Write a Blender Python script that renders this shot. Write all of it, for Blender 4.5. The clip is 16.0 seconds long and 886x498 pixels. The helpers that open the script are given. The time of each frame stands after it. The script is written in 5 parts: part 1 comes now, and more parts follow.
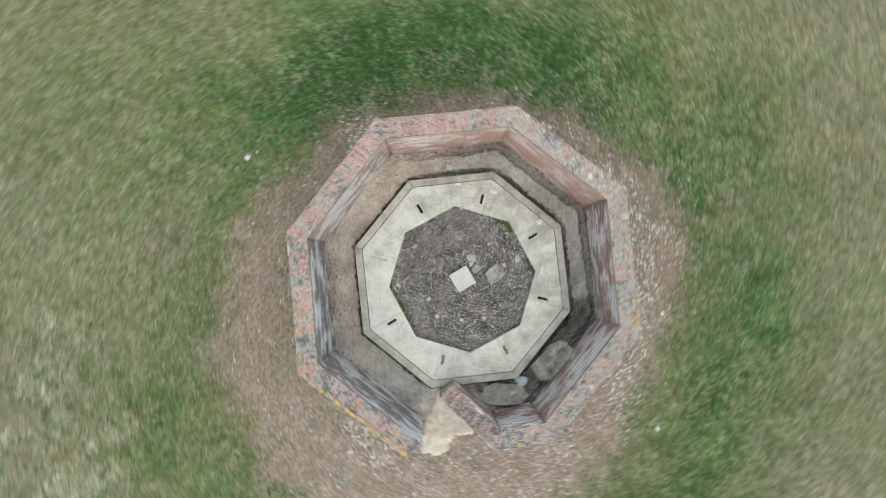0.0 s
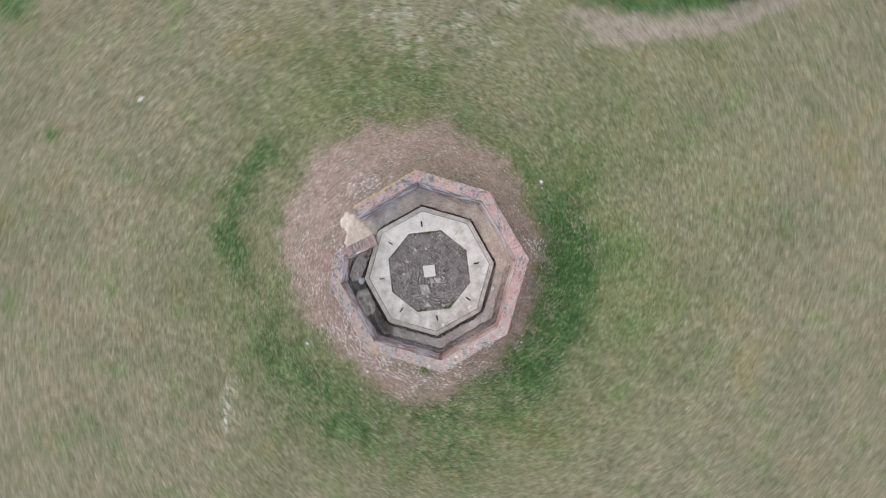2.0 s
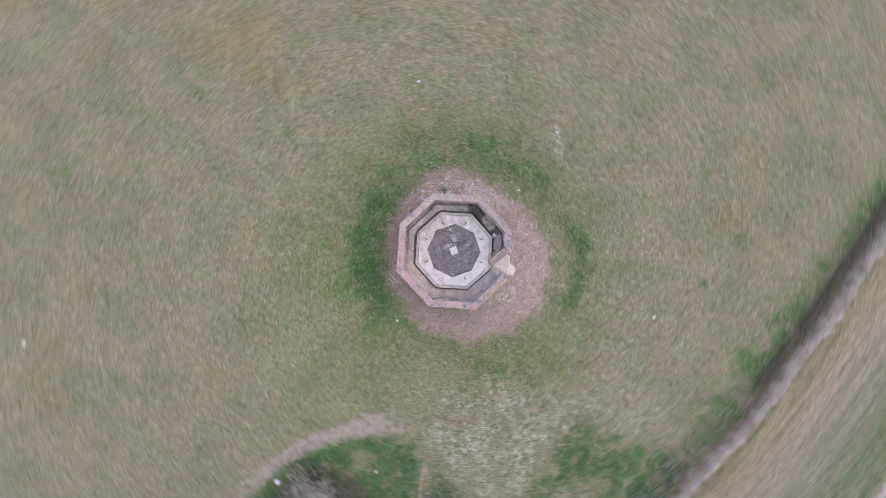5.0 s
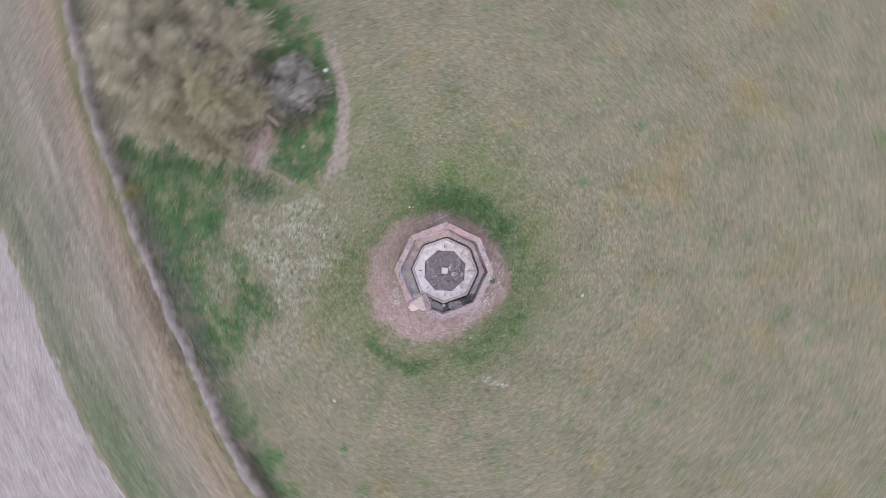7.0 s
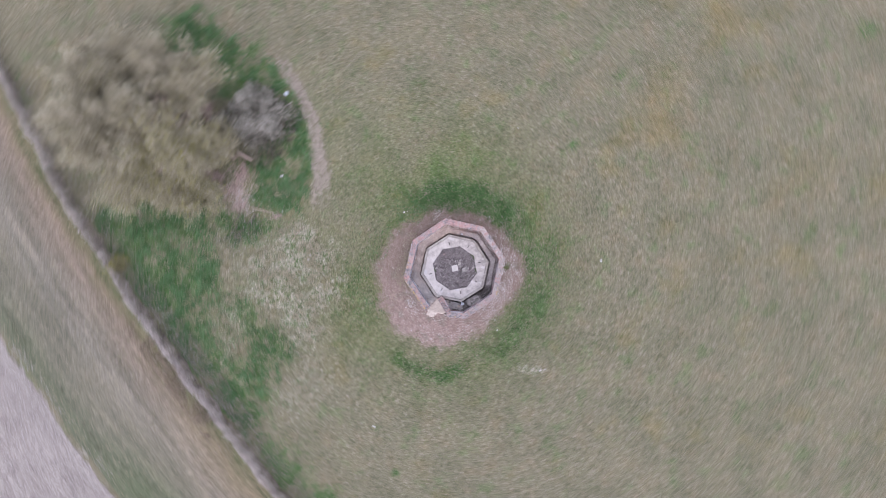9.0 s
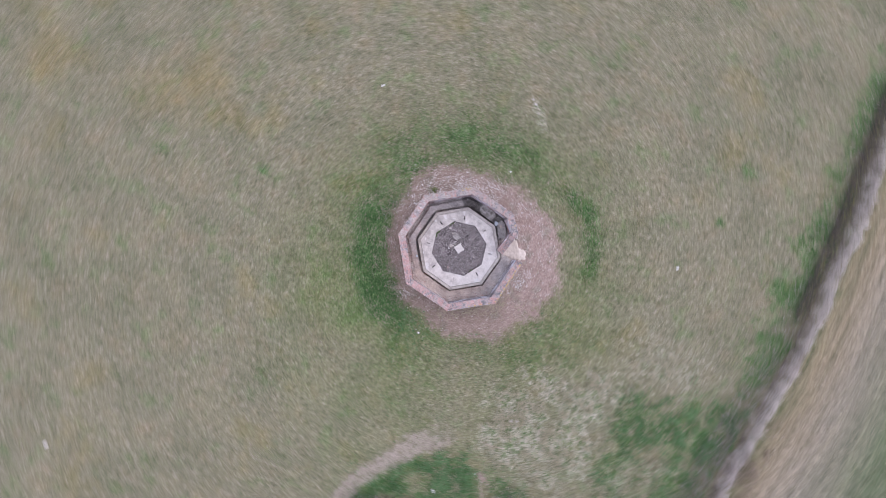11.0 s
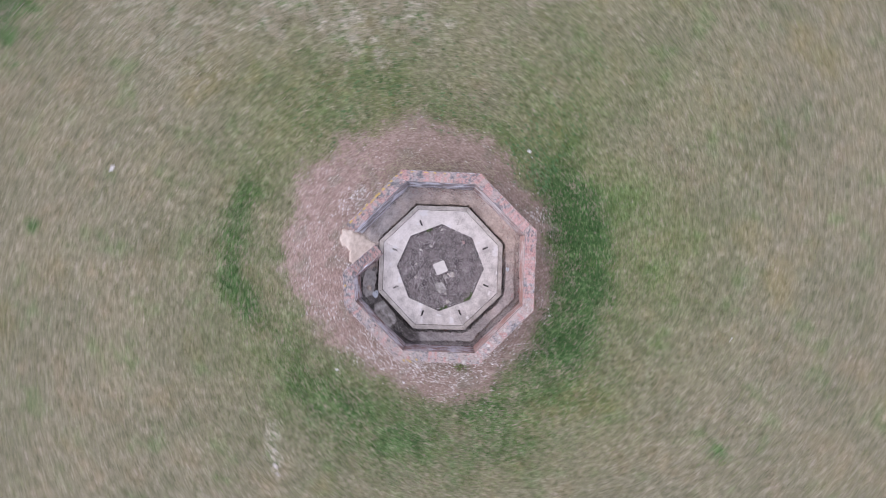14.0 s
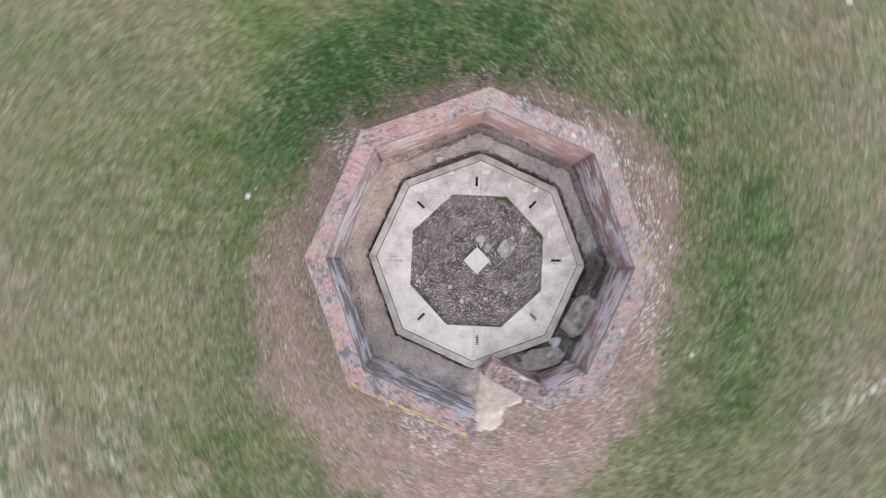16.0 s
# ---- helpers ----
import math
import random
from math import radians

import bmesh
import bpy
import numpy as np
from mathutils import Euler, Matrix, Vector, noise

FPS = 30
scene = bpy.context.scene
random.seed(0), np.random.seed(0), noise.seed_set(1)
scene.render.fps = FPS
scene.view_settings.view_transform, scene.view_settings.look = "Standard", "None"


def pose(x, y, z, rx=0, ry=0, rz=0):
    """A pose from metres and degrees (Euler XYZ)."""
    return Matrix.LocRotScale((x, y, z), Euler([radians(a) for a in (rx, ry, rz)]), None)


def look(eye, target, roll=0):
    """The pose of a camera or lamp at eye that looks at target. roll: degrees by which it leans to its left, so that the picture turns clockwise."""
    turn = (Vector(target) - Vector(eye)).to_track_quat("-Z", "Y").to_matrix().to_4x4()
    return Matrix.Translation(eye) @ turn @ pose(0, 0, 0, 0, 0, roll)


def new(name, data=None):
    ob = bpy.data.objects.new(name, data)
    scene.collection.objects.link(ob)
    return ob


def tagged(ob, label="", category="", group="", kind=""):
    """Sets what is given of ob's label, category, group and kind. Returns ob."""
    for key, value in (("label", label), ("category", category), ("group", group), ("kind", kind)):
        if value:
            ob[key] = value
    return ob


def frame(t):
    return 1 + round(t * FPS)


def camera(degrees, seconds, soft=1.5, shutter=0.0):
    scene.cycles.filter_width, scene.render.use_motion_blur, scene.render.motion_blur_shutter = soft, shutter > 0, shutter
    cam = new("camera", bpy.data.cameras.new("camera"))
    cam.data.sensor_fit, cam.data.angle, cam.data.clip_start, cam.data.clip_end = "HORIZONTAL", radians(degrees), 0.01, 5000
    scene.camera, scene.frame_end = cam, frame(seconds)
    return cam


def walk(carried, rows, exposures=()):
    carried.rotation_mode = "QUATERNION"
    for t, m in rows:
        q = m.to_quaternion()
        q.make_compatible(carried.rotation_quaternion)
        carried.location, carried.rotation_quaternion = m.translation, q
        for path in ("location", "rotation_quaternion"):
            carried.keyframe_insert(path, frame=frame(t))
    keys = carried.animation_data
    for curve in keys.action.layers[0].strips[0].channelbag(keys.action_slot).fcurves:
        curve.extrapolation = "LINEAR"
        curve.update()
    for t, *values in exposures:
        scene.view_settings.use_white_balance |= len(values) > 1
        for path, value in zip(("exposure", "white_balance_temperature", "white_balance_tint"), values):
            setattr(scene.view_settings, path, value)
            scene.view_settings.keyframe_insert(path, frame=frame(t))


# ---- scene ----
# Camera: a drone that looks straight down, climbs while it turns, and comes back down.
cam = camera(72.0, 16.0, 0.8, 0.55)
PATH = [
    (0, -0.014, 0.474, 10.221, 1.690, -0.577, -63.18),
    (0.5, 0.005, 0.487, 11.948, 1.380, -0.557, -36.32),
    (1, 0.013, 0.493, 13.921, 1.078, -0.523, -7.26),
    (1.5, -0.040, 0.503, 15.689, 0.812, -0.461, 19.59),
    (2, -0.161, 0.562, 17.654, 0.478, -0.253, 48.71),
    (2.5, -0.235, 0.554, 19.282, 0.191, -0.022, 75.54),
    (3, -0.258, 0.458, 21.161, 0.167, 0.176, 104.61),
    (3.5, -0.207, 0.405, 22.844, 0.357, 0.309, 131.47),
    (4, -0.001, 0.375, 24.611, 0.557, 0.301, 160.38),
    (4.2, 0.015, 0.420, 25.300, 0.599, 0.256, 171.65),
    (4.7, 0.142, 0.472, 27.083, 0.726, 0.159, 199.81),
    (5.2, 0.216, 0.576, 28.887, 0.781, -0.002, 227.27),
    (5.8, 0.254, 0.700, 31.003, 0.786, -0.171, 260.17),
    (6.3, 0.260, 0.748, 32.660, 0.770, -0.198, 288.25),
    (6.5, 0.228, 0.782, 33.274, 0.753, -0.184, 299.27),
    (7, 0.261, 0.755, 34.885, 0.749, -0.125, 328.29),
    (7.5, 0.219, 0.737, 35.541, 0.792, -0.022, 355.05),
    (8, 0.136, 0.705, 35.631, 0.854, 0.081, 361.20),
    (8.5, 0.067, 0.760, 35.126, 0.926, 0.168, 344.35),
    (9, 0.039, 0.768, 33.442, 0.823, 0.238, 315.05),
    (9.5, 0.087, 0.776, 31.882, 0.646, 0.326, 288.26),
    (9.7, 0.104, 0.775, 31.271, 0.608, 0.349, 276.97),
    (10.2, 0.199, 0.738, 29.688, 0.547, 0.369, 249.13),
    (10.7, 0.335, 0.637, 28.065, 0.617, 0.314, 220.50),
    (11.3, 0.435, 0.481, 26.114, 0.756, 0.242, 186.15),
    (11.8, 0.369, 0.360, 24.530, 0.819, 0.254, 158.38),
    (12, 0.295, 0.262, 23.875, 0.867, 0.260, 147.22),
    (12.5, 0.138, 0.214, 22.358, 0.831, 0.350, 120.42),
    (13, -0.013, 0.259, 20.627, 0.731, 0.409, 91.54),
    (13.5, -0.168, 0.258, 19.020, 0.655, 0.278, 64.58),
    (14, -0.140, 0.362, 17.258, 0.500, 0.062, 34.76),
    (14.5, -0.228, 0.465, 15.725, 0.388, -0.110, 8.50),
    (15, -0.204, 0.526, 13.977, 0.376, -0.289, -20.57),
    (15.5, -0.216, 0.593, 12.368, 0.553, -0.414, -47.36),
    (16, -0.123, 0.662, 10.642, 0.928, -0.437, -76.96),
]
EXPOSURES = [(0.0, 0.49, 6560, -2), (1.0, 0.48, 6560, 5), (2.0, 0.48, 6370, 13), (4.0, 0.52, 6040, 24), (12.0, 0.52, 5920, 26), (13.0, 0.51, 6020, 26), (14.5, 0.53, 6080, 26), (15.5, 0.52, 6170, 23), (16.0, 0.53, 6310, 17)]
walk(cam, [(t, pose(x, y, z, rx, ry, rz)) for t, x, y, z, rx, ry, rz in PATH], EXPOSURES)

# ---- light: a bright overcast sky, soft sun from the south-west of the plan ----
SUN_AZ, SUN_EL = 215.0, 48.0
world = bpy.data.worlds.new("overcast_sky")
scene.world = world
world.use_nodes = True
wt = world.node_tree
sky = wt.nodes.new("ShaderNodeTexSky")
sky.sky_type = "NISHITA"
sky.sun_disc = False
sky.sun_elevation = radians(SUN_EL)
sky.sun_rotation = radians(90.0 - SUN_AZ)
sky.air_density, sky.dust_density, sky.ozone_density = 1.0, 2.0, 1.0
cloud = wt.nodes.new("ShaderNodeMix")  # the blue sky veiled by an even layer of cloud
cloud.data_type = "RGBA"
cloud.inputs[0].default_value = 0.8
cloud.inputs[7].default_value = (6.0, 6.1, 6.3, 1)
wt.links.new(sky.outputs[0], cloud.inputs[6])
wt.links.new(cloud.outputs[2], wt.nodes["Background"].inputs[0])
wt.nodes["Background"].inputs[1].default_value = 0.15
sun = new("sun", bpy.data.lights.new("sun", "SUN"))
sun.data.energy, sun.data.angle, sun.data.color = 0.6, radians(50), (1.0, 0.95, 0.88)
sd = Vector((math.cos(radians(SUN_AZ)) * math.cos(radians(SUN_EL)), math.sin(radians(SUN_AZ)) * math.cos(radians(SUN_EL)), math.sin(radians(SUN_EL))))
sun.matrix_world = look(sd * 60, (0, 0, 0))


# ---- materials ----
def nodes_of(name):
    m = bpy.data.materials.new(name)
    m.use_nodes = True
    nt = m.node_tree
    return m, nt, nt.nodes["Principled BSDF"]


def add(nt, kind, **values):
    n = nt.nodes.new(kind)
    for k, v in values.items():
        n.inputs[k].default_value = v
    return n


def position(nt):
    return nt.nodes.new("ShaderNodeNewGeometry").outputs["Position"]


def noise_tex(nt, co, scale, detail=4.0, rough=0.6):
    n = add(nt, "ShaderNodeTexNoise", Scale=scale, Detail=detail, Roughness=rough)
    nt.links.new(co, n.inputs["Vector"])
    return n.outputs["Fac"]


def ramp(nt, fac, stops):
    r = nt.nodes.new("ShaderNodeValToRGB")
    while len(r.color_ramp.elements) < len(stops):
        r.color_ramp.elements.new(0.5)
    for e, (p, c) in zip(r.color_ramp.elements, stops):
        e.position, e.color = p, (*c, 1)
    nt.links.new(fac, r.inputs[0])
    return r.outputs[0]


def step(nt, fac, lo, hi):
    m = nt.nodes.new("ShaderNodeMapRange")
    m.interpolation_type = "SMOOTHSTEP"
    m.inputs["From Min"].default_value, m.inputs["From Max"].default_value = lo, hi
    nt.links.new(fac, m.inputs["Value"])
    return m.outputs[0]


def mix(nt, fac, a, b, mode="MIX"):
    m = nt.nodes.new("ShaderNodeMix")
    m.data_type, m.blend_type = "RGBA", mode
    for sock, v in ((m.inputs[0], fac), (m.inputs[6], a), (m.inputs[7], b)):
        if isinstance(v, (int, float)):
            sock.default_value = v
        elif isinstance(v, tuple):
            sock.default_value = (*v, 1)
        else:
            nt.links.new(v, sock)
    return m.outputs[2]


def arith(nt, op, a, b):
    m = nt.nodes.new("ShaderNodeMath")
    m.operation = op
    for sock, v in zip(m.inputs, (a, b)):
        if isinstance(v, (int, float)):
            sock.default_value = v
        else:
            nt.links.new(v, sock)
    return m.outputs[0]


def bump(nt, b, fac, strength, distance):
    n = add(nt, "ShaderNodeBump", Strength=strength, Distance=distance)
    nt.links.new(fac, n.inputs["Height"])
    nt.links.new(n.outputs[0], b.inputs["Normal"])


def attribute(nt, name):
    a = nt.nodes.new("ShaderNodeAttribute")
    a.attribute_name = name
    return a.outputs["Fac"]


def mottled(name, stops, big, small, rough=0.9, relief=0.01, vary=0.0, speck=None, speck_size=60.0, speck_at=0.68):
    """A rough mineral or woody surface: broad stains, fine grain, relief, specks, and a shift from piece to piece."""
    m, nt, b = nodes_of(name)
    co = position(nt)
    n1, n2 = noise_tex(nt, co, big), noise_tex(nt, co, small, 6.0, 0.7)
    fac = arith(nt, "ADD", arith(nt, "MULTIPLY", n1, 0.6), arith(nt, "MULTIPLY", n2, 0.4))
    if vary:
        info = nt.nodes.new("ShaderNodeObjectInfo")
        fac = arith(nt, "ADD", fac, arith(nt, "MULTIPLY", arith(nt, "SUBTRACT", info.outputs["Random"], 0.5), vary))
    col = ramp(nt, fac, stops)
    if speck:
        col = mix(nt, step(nt, noise_tex(nt, co, speck_size, 2.0, 0.5), speck_at, speck_at + 0.06), col, speck)
    nt.links.new(col, b.inputs["Base Color"])
    b.inputs["Roughness"].default_value = rough
    bump(nt, b, n2, 0.6, relief)
    return m


def brick_material(name, stops, grey=0.0):
    """Fired clay or its mortar, smeared across with grey lime, dark lichen and pale crumbs."""
    m, nt, b = nodes_of(name)
    co = position(nt)
    grain = noise_tex(nt, co, 55.0, 6.0, 0.7)
    info = nt.nodes.new("ShaderNodeObjectInfo")
    isle = nt.nodes.new("ShaderNodeNewGeometry").outputs["Random Per Island"]
    rnd = arith(nt, "ADD", arith(nt, "MULTIPLY", info.outputs["Random"], 0.5), arith(nt, "MULTIPLY", isle, 0.5))
    clay = ramp(nt, rnd, stops)
    clay = mix(nt, step(nt, grain, 0.45, 0.75), clay, (0.55, 0.43, 0.38))
    run = arith(nt, "MULTIPLY", arith(nt, "SUBTRACT", noise_tex(nt, co, 2.4, 4.0, 0.65), 0.50 - grey), 0.40)
    xyz = nt.nodes.new("ShaderNodeSeparateXYZ")  # lichen grows thickest on the wet western side
    nt.links.new(co, xyz.inputs[0])
    run = arith(nt, "ADD", run, arith(nt, "ADD", arith(nt, "MULTIPLY", xyz.outputs[0], -0.013), arith(nt, "MULTIPLY", xyz.outputs[1], 0.006)))
    smear = arith(nt, "ADD", arith(nt, "ADD", noise_tex(nt, co, 9.0, 6.0, 0.74), arith(nt, "MULTIPLY", rnd, 0.10)), run)
    col = mix(nt, step(nt, smear, 0.55, 0.66), clay, (0.33, 0.31, 0.305))
    dark = arith(nt, "ADD", noise_tex(nt, co, 14.0, 6.0, 0.74), run)
    col = mix(nt, step(nt, dark, 0.545, 0.62), col, (0.15, 0.148, 0.152))
    pale = noise_tex(nt, co, 30.0, 5.0, 0.7)
    col = mix(nt, step(nt, pale, 0.60, 0.66), col, (0.62, 0.585, 0.55))
    hollow = noise_tex(nt, co, 40.0, 2.0, 0.5)
    col = mix(nt, step(nt, hollow, 0.63, 0.69), col, (0.06, 0.052, 0.048))
    col = mix(nt, 0.8, col, ramp(nt, noise_tex(nt, co, 34.0, 4.0, 0.75), [(0.36, (0.6, 0.6, 0.6)), (0.5, (1.0, 1.0, 1.0)), (0.66, (1.35, 1.35, 1.35))]), "MULTIPLY")
    nt.links.new(col, b.inputs["Base Color"])
    b.inputs["Roughness"].default_value = 0.92
    bump(nt, b, grain, 0.8, 0.012)
    return m


BRICK = brick_material("coping_brick", [(0.0, (0.33, 0.185, 0.165)), (0.3, (0.44, 0.245, 0.222)), (0.6, (0.48, 0.30, 0.272)), (1.0, (0.53, 0.39, 0.365))])


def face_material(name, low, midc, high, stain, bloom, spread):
    """Weathered brick face: piece-by-piece clay, a broad stain and long level streaks of lime bloom; its colours also
    carry the light of its side.
    """
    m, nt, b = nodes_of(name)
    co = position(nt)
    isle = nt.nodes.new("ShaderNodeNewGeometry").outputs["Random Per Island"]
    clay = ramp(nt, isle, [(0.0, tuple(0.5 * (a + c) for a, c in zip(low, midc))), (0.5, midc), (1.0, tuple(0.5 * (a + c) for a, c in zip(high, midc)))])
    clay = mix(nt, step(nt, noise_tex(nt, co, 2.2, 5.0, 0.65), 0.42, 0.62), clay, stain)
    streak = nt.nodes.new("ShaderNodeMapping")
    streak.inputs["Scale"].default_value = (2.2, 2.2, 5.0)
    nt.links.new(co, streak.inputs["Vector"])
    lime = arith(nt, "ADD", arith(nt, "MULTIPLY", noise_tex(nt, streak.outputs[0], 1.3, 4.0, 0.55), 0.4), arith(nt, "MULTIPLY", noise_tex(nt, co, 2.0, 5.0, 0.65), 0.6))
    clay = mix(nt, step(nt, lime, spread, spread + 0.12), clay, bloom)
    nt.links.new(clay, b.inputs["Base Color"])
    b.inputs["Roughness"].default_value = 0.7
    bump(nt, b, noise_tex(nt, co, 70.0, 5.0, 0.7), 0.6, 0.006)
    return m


# copies of one brick with sunlight, sky sheen or shade in the colour
FACE_LIT = face_material("lit_face_brick", (0.52, 0.30, 0.245), (0.58, 0.345, 0.285), (0.61, 0.42, 0.36), (0.57, 0.40, 0.35), (0.78, 0.69, 0.66), 0.47)
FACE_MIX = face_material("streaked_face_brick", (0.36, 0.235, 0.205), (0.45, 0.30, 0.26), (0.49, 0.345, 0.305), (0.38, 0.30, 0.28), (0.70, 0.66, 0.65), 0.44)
FACE_SHEEN = face_material("limed_sheen_face_brick", (0.20, 0.175, 0.175), (0.25, 0.215, 0.215), (0.30, 0.26, 0.26), (0.22, 0.215, 0.23), (0.68, 0.69, 0.745), 0.445)
FACE_SHADED = face_material("shaded_face_brick", (0.25, 0.155, 0.14), (0.33, 0.20, 0.175), (0.38, 0.245, 0.22), (0.28, 0.205, 0.195), (0.66, 0.64, 0.68), 0.44)

MORTAR = brick_material("lime_mortar", [(0.0, (0.32, 0.265, 0.24)), (1.0, (0.40, 0.335, 0.305))], 0.06)
PALE_MORTAR = brick_material("pale_lime_mortar", [(0.0, (0.35, 0.28, 0.25)), (1.0, (0.43, 0.355, 0.325))], 0.06)
CONCRETE = mottled("cast_concrete", [(0.34, (0.38, 0.355, 0.325)), (0.5, (0.61, 0.577, 0.532)), (0.64, (0.75, 0.715, 0.67))], 3.1, 26.0, 0.85, 0.005, 0.16, (0.68, 0.665, 0.64), 3.4, 0.60)
RIM = mottled("weathered_concrete", [(0.34, (0.25, 0.23, 0.20)), (0.5, (0.44, 0.41, 0.365)), (0.64, (0.58, 0.55, 0.50))], 4.0, 40.0, 0.9, 0.01, 0.12)
WEATHERED = mottled("worn_concrete", [(0.38, (0.13, 0.12, 0.105)), (0.5, (0.33, 0.312, 0.285)), (0.62, (0.56, 0.535, 0.50))], 7.0, 32.0, 0.92, 0.012)
SLAB = mottled("pale_slab", [(0.3, (0.50, 0.48, 0.44)), (0.7, (0.66, 0.64, 0.60))], 9.0, 80.0, 0.9, 0.003)
RUBBLE = mottled("grey_stone", [(0.36, (0.13, 0.123, 0.112)), (0.5, (0.27, 0.258, 0.238)), (0.64, (0.46, 0.44, 0.41))], 9.0, 40.0, 0.92, 0.01, 0.3)
FLINT = mottled("chalky_stone", [(0.3, (0.36, 0.33, 0.29)), (0.7, (0.62, 0.59, 0.54))], 8.0, 60.0, 0.85, 0.006, 0.3)
CLOD = mottled("chalky_clods", [(0.36, (0.26, 0.225, 0.20)), (0.5, (0.47, 0.432, 0.388)), (0.62, (0.78, 0.742, 0.69))], 14.0, 40.0, 0.95, 0.01)
HOLE_SOIL = mottled("dark_gritty_soil", [(0.37, (0.038, 0.032, 0.032)), (0.5, (0.11, 0.093, 0.092)), (0.63, (0.22, 0.193, 0.19))], 3.6, 26.0, 0.97, 0.02, 0.0, (0.50, 0.47, 0.44), 105.0, 0.63)
m, nt, b = nodes_of("trench_soil")  # brown trodden earth, greyer and darker by bearing where the floor is broken
TRENCH_SOIL = m
co = position(nt)
grit = noise_tex(nt, co, 30.0, 7.0, 0.8)
both = arith(nt, "ADD", arith(nt, "MULTIPLY", grit, 0.6), arith(nt, "MULTIPLY", noise_tex(nt, co, 3.0, 5.0, 0.65), 0.4))
brown_soil = ramp(nt, both, [(0.36, (0.27, 0.215, 0.185)), (0.5, (0.56, 0.467, 0.395)), (0.62, (0.80, 0.715, 0.64))])
grey_soil = ramp(nt, both, [(0.36, (0.16, 0.148, 0.14)), (0.5, (0.41, 0.382, 0.362)), (0.62, (0.66, 0.63, 0.605))])
dark_soil = ramp(nt, both, [(0.36, (0.035, 0.032, 0.03)), (0.5, (0.12, 0.11, 0.10)), (0.62, (0.32, 0.30, 0.275))])
nt.links.new(mix(nt, step(nt, attribute(nt, "tone"), 0.72, 1.0), mix(nt, step(nt, attribute(nt, "tone"), 0.0, 0.6), brown_soil, grey_soil), dark_soil), b.inputs["Base Color"])
b.inputs["Roughness"].default_value = 0.95
bump(nt, b, grit, 0.8, 0.02)
SAND = mottled("trodden_sand", [(0.36, (0.43, 0.365, 0.30)), (0.5, (0.60, 0.525, 0.445)), (0.62, (0.71, 0.64, 0.56))], 7.0, 38.0, 0.97, 0.01)
LICHEN = mottled("yellow_lichen", [(0.3, (0.42, 0.29, 0.09)), (0.7, (0.56, 0.42, 0.17))], 20.0, 90.0, 0.95, 0.003)
BARK = mottled("grey_bark", [(0.3, (0.075, 0.062, 0.055)), (0.7, (0.20, 0.17, 0.15))], 6.0, 50.0, 0.9, 0.01)
MOSS = mottled("green_moss", [(0.3, (0.03, 0.05, 0.015)), (0.7, (0.08, 0.12, 0.035))], 20.0, 90.0, 0.95, 0.01)
PAPER = mottled("weathered_paper", [(0.3, (0.62, 0.61, 0.60)), (0.7, (0.80, 0.79, 0.77))], 20.0, 90.0, 0.7, 0.002)
PLASTIC = mottled("pale_blue_plastic", [(0.3, (0.52, 0.60, 0.66)), (0.7, (0.74, 0.79, 0.82))], 8.0, 40.0, 0.35, 0.004)
PLANK = mottled("pinkish_timber", [(0.3, (0.38, 0.28, 0.235)), (0.7, (0.58, 0.46, 0.395))], 6.0, 60.0, 0.85, 0.006)
WHITE_FLINT = mottled("white_flint", [(0.35, (0.55, 0.53, 0.50)), (0.6, (0.82, 0.80, 0.77))], 9.0, 60.0, 0.8, 0.004)
# near-black that paints the shade at the bottom of the slots
SHADE = mottled("shaded_slot", [(0.3, (0.02, 0.019, 0.018)), (0.7, (0.05, 0.047, 0.043))], 20.0, 80.0, 0.95, 0.004)


def toned(name, stops, rough=0.9):
    """Colour from each blade's or twig's tone, painted depth shade included."""
    m, nt, b = nodes_of(name)
    tone = attribute(nt, "tone")
    nt.links.new(ramp(nt, tone, stops), b.inputs["Base Color"])
    b.inputs["Roughness"].default_value = rough
    b.inputs["Specular IOR Level"].default_value = 0.2
    return m


GRASS = toned("grass_blades", [(0.0, (0.055, 0.128, 0.038)), (0.3, (0.14, 0.212, 0.057)), (0.6, (0.25, 0.245, 0.132)), (1.0, (0.46, 0.41, 0.30))])
BRAMBLE = toned("bramble_twigs", [(0.0, (0.06, 0.055, 0.043)), (0.5, (0.295, 0.28, 0.222)), (1.0, (0.72, 0.69, 0.60))])
CLOVER_LEAF = toned("clover_leaves", [(0.0, (0.03, 0.066, 0.022)), (0.5, (0.07, 0.158, 0.06)), (1.0, (0.15, 0.268, 0.118))])
TREE_TWIG = toned("tree_twigs", [(0.0, (0.10, 0.088, 0.06)), (0.5, (0.36, 0.328, 0.218)), (1.0, (0.62, 0.578, 0.43))])
BUD = toned("opening_buds", [(0.0, (0.34, 0.33, 0.075)), (0.5, (0.41, 0.39, 0.155)), (1.0, (0.50, 0.465, 0.32))])
HEDGE = toned("hedge_twigs", [(0.0, (0.09, 0.077, 0.066)), (0.5, (0.35, 0.308, 0.277)), (1.0, (0.66, 0.605, 0.56))])
RUSTY = toned("dead_stalks", [(0.0, (0.17, 0.132, 0.095)), (0.5, (0.38, 0.305, 0.235)), (1.0, (0.62, 0.55, 0.46))])

# Ground: grass, bare earth, trodden path, lush and dry grass, verge and chalky plough, chosen by masks on the sheet.
m, nt, b = nodes_of("ground_cover")
GROUND = m
co = position(nt)


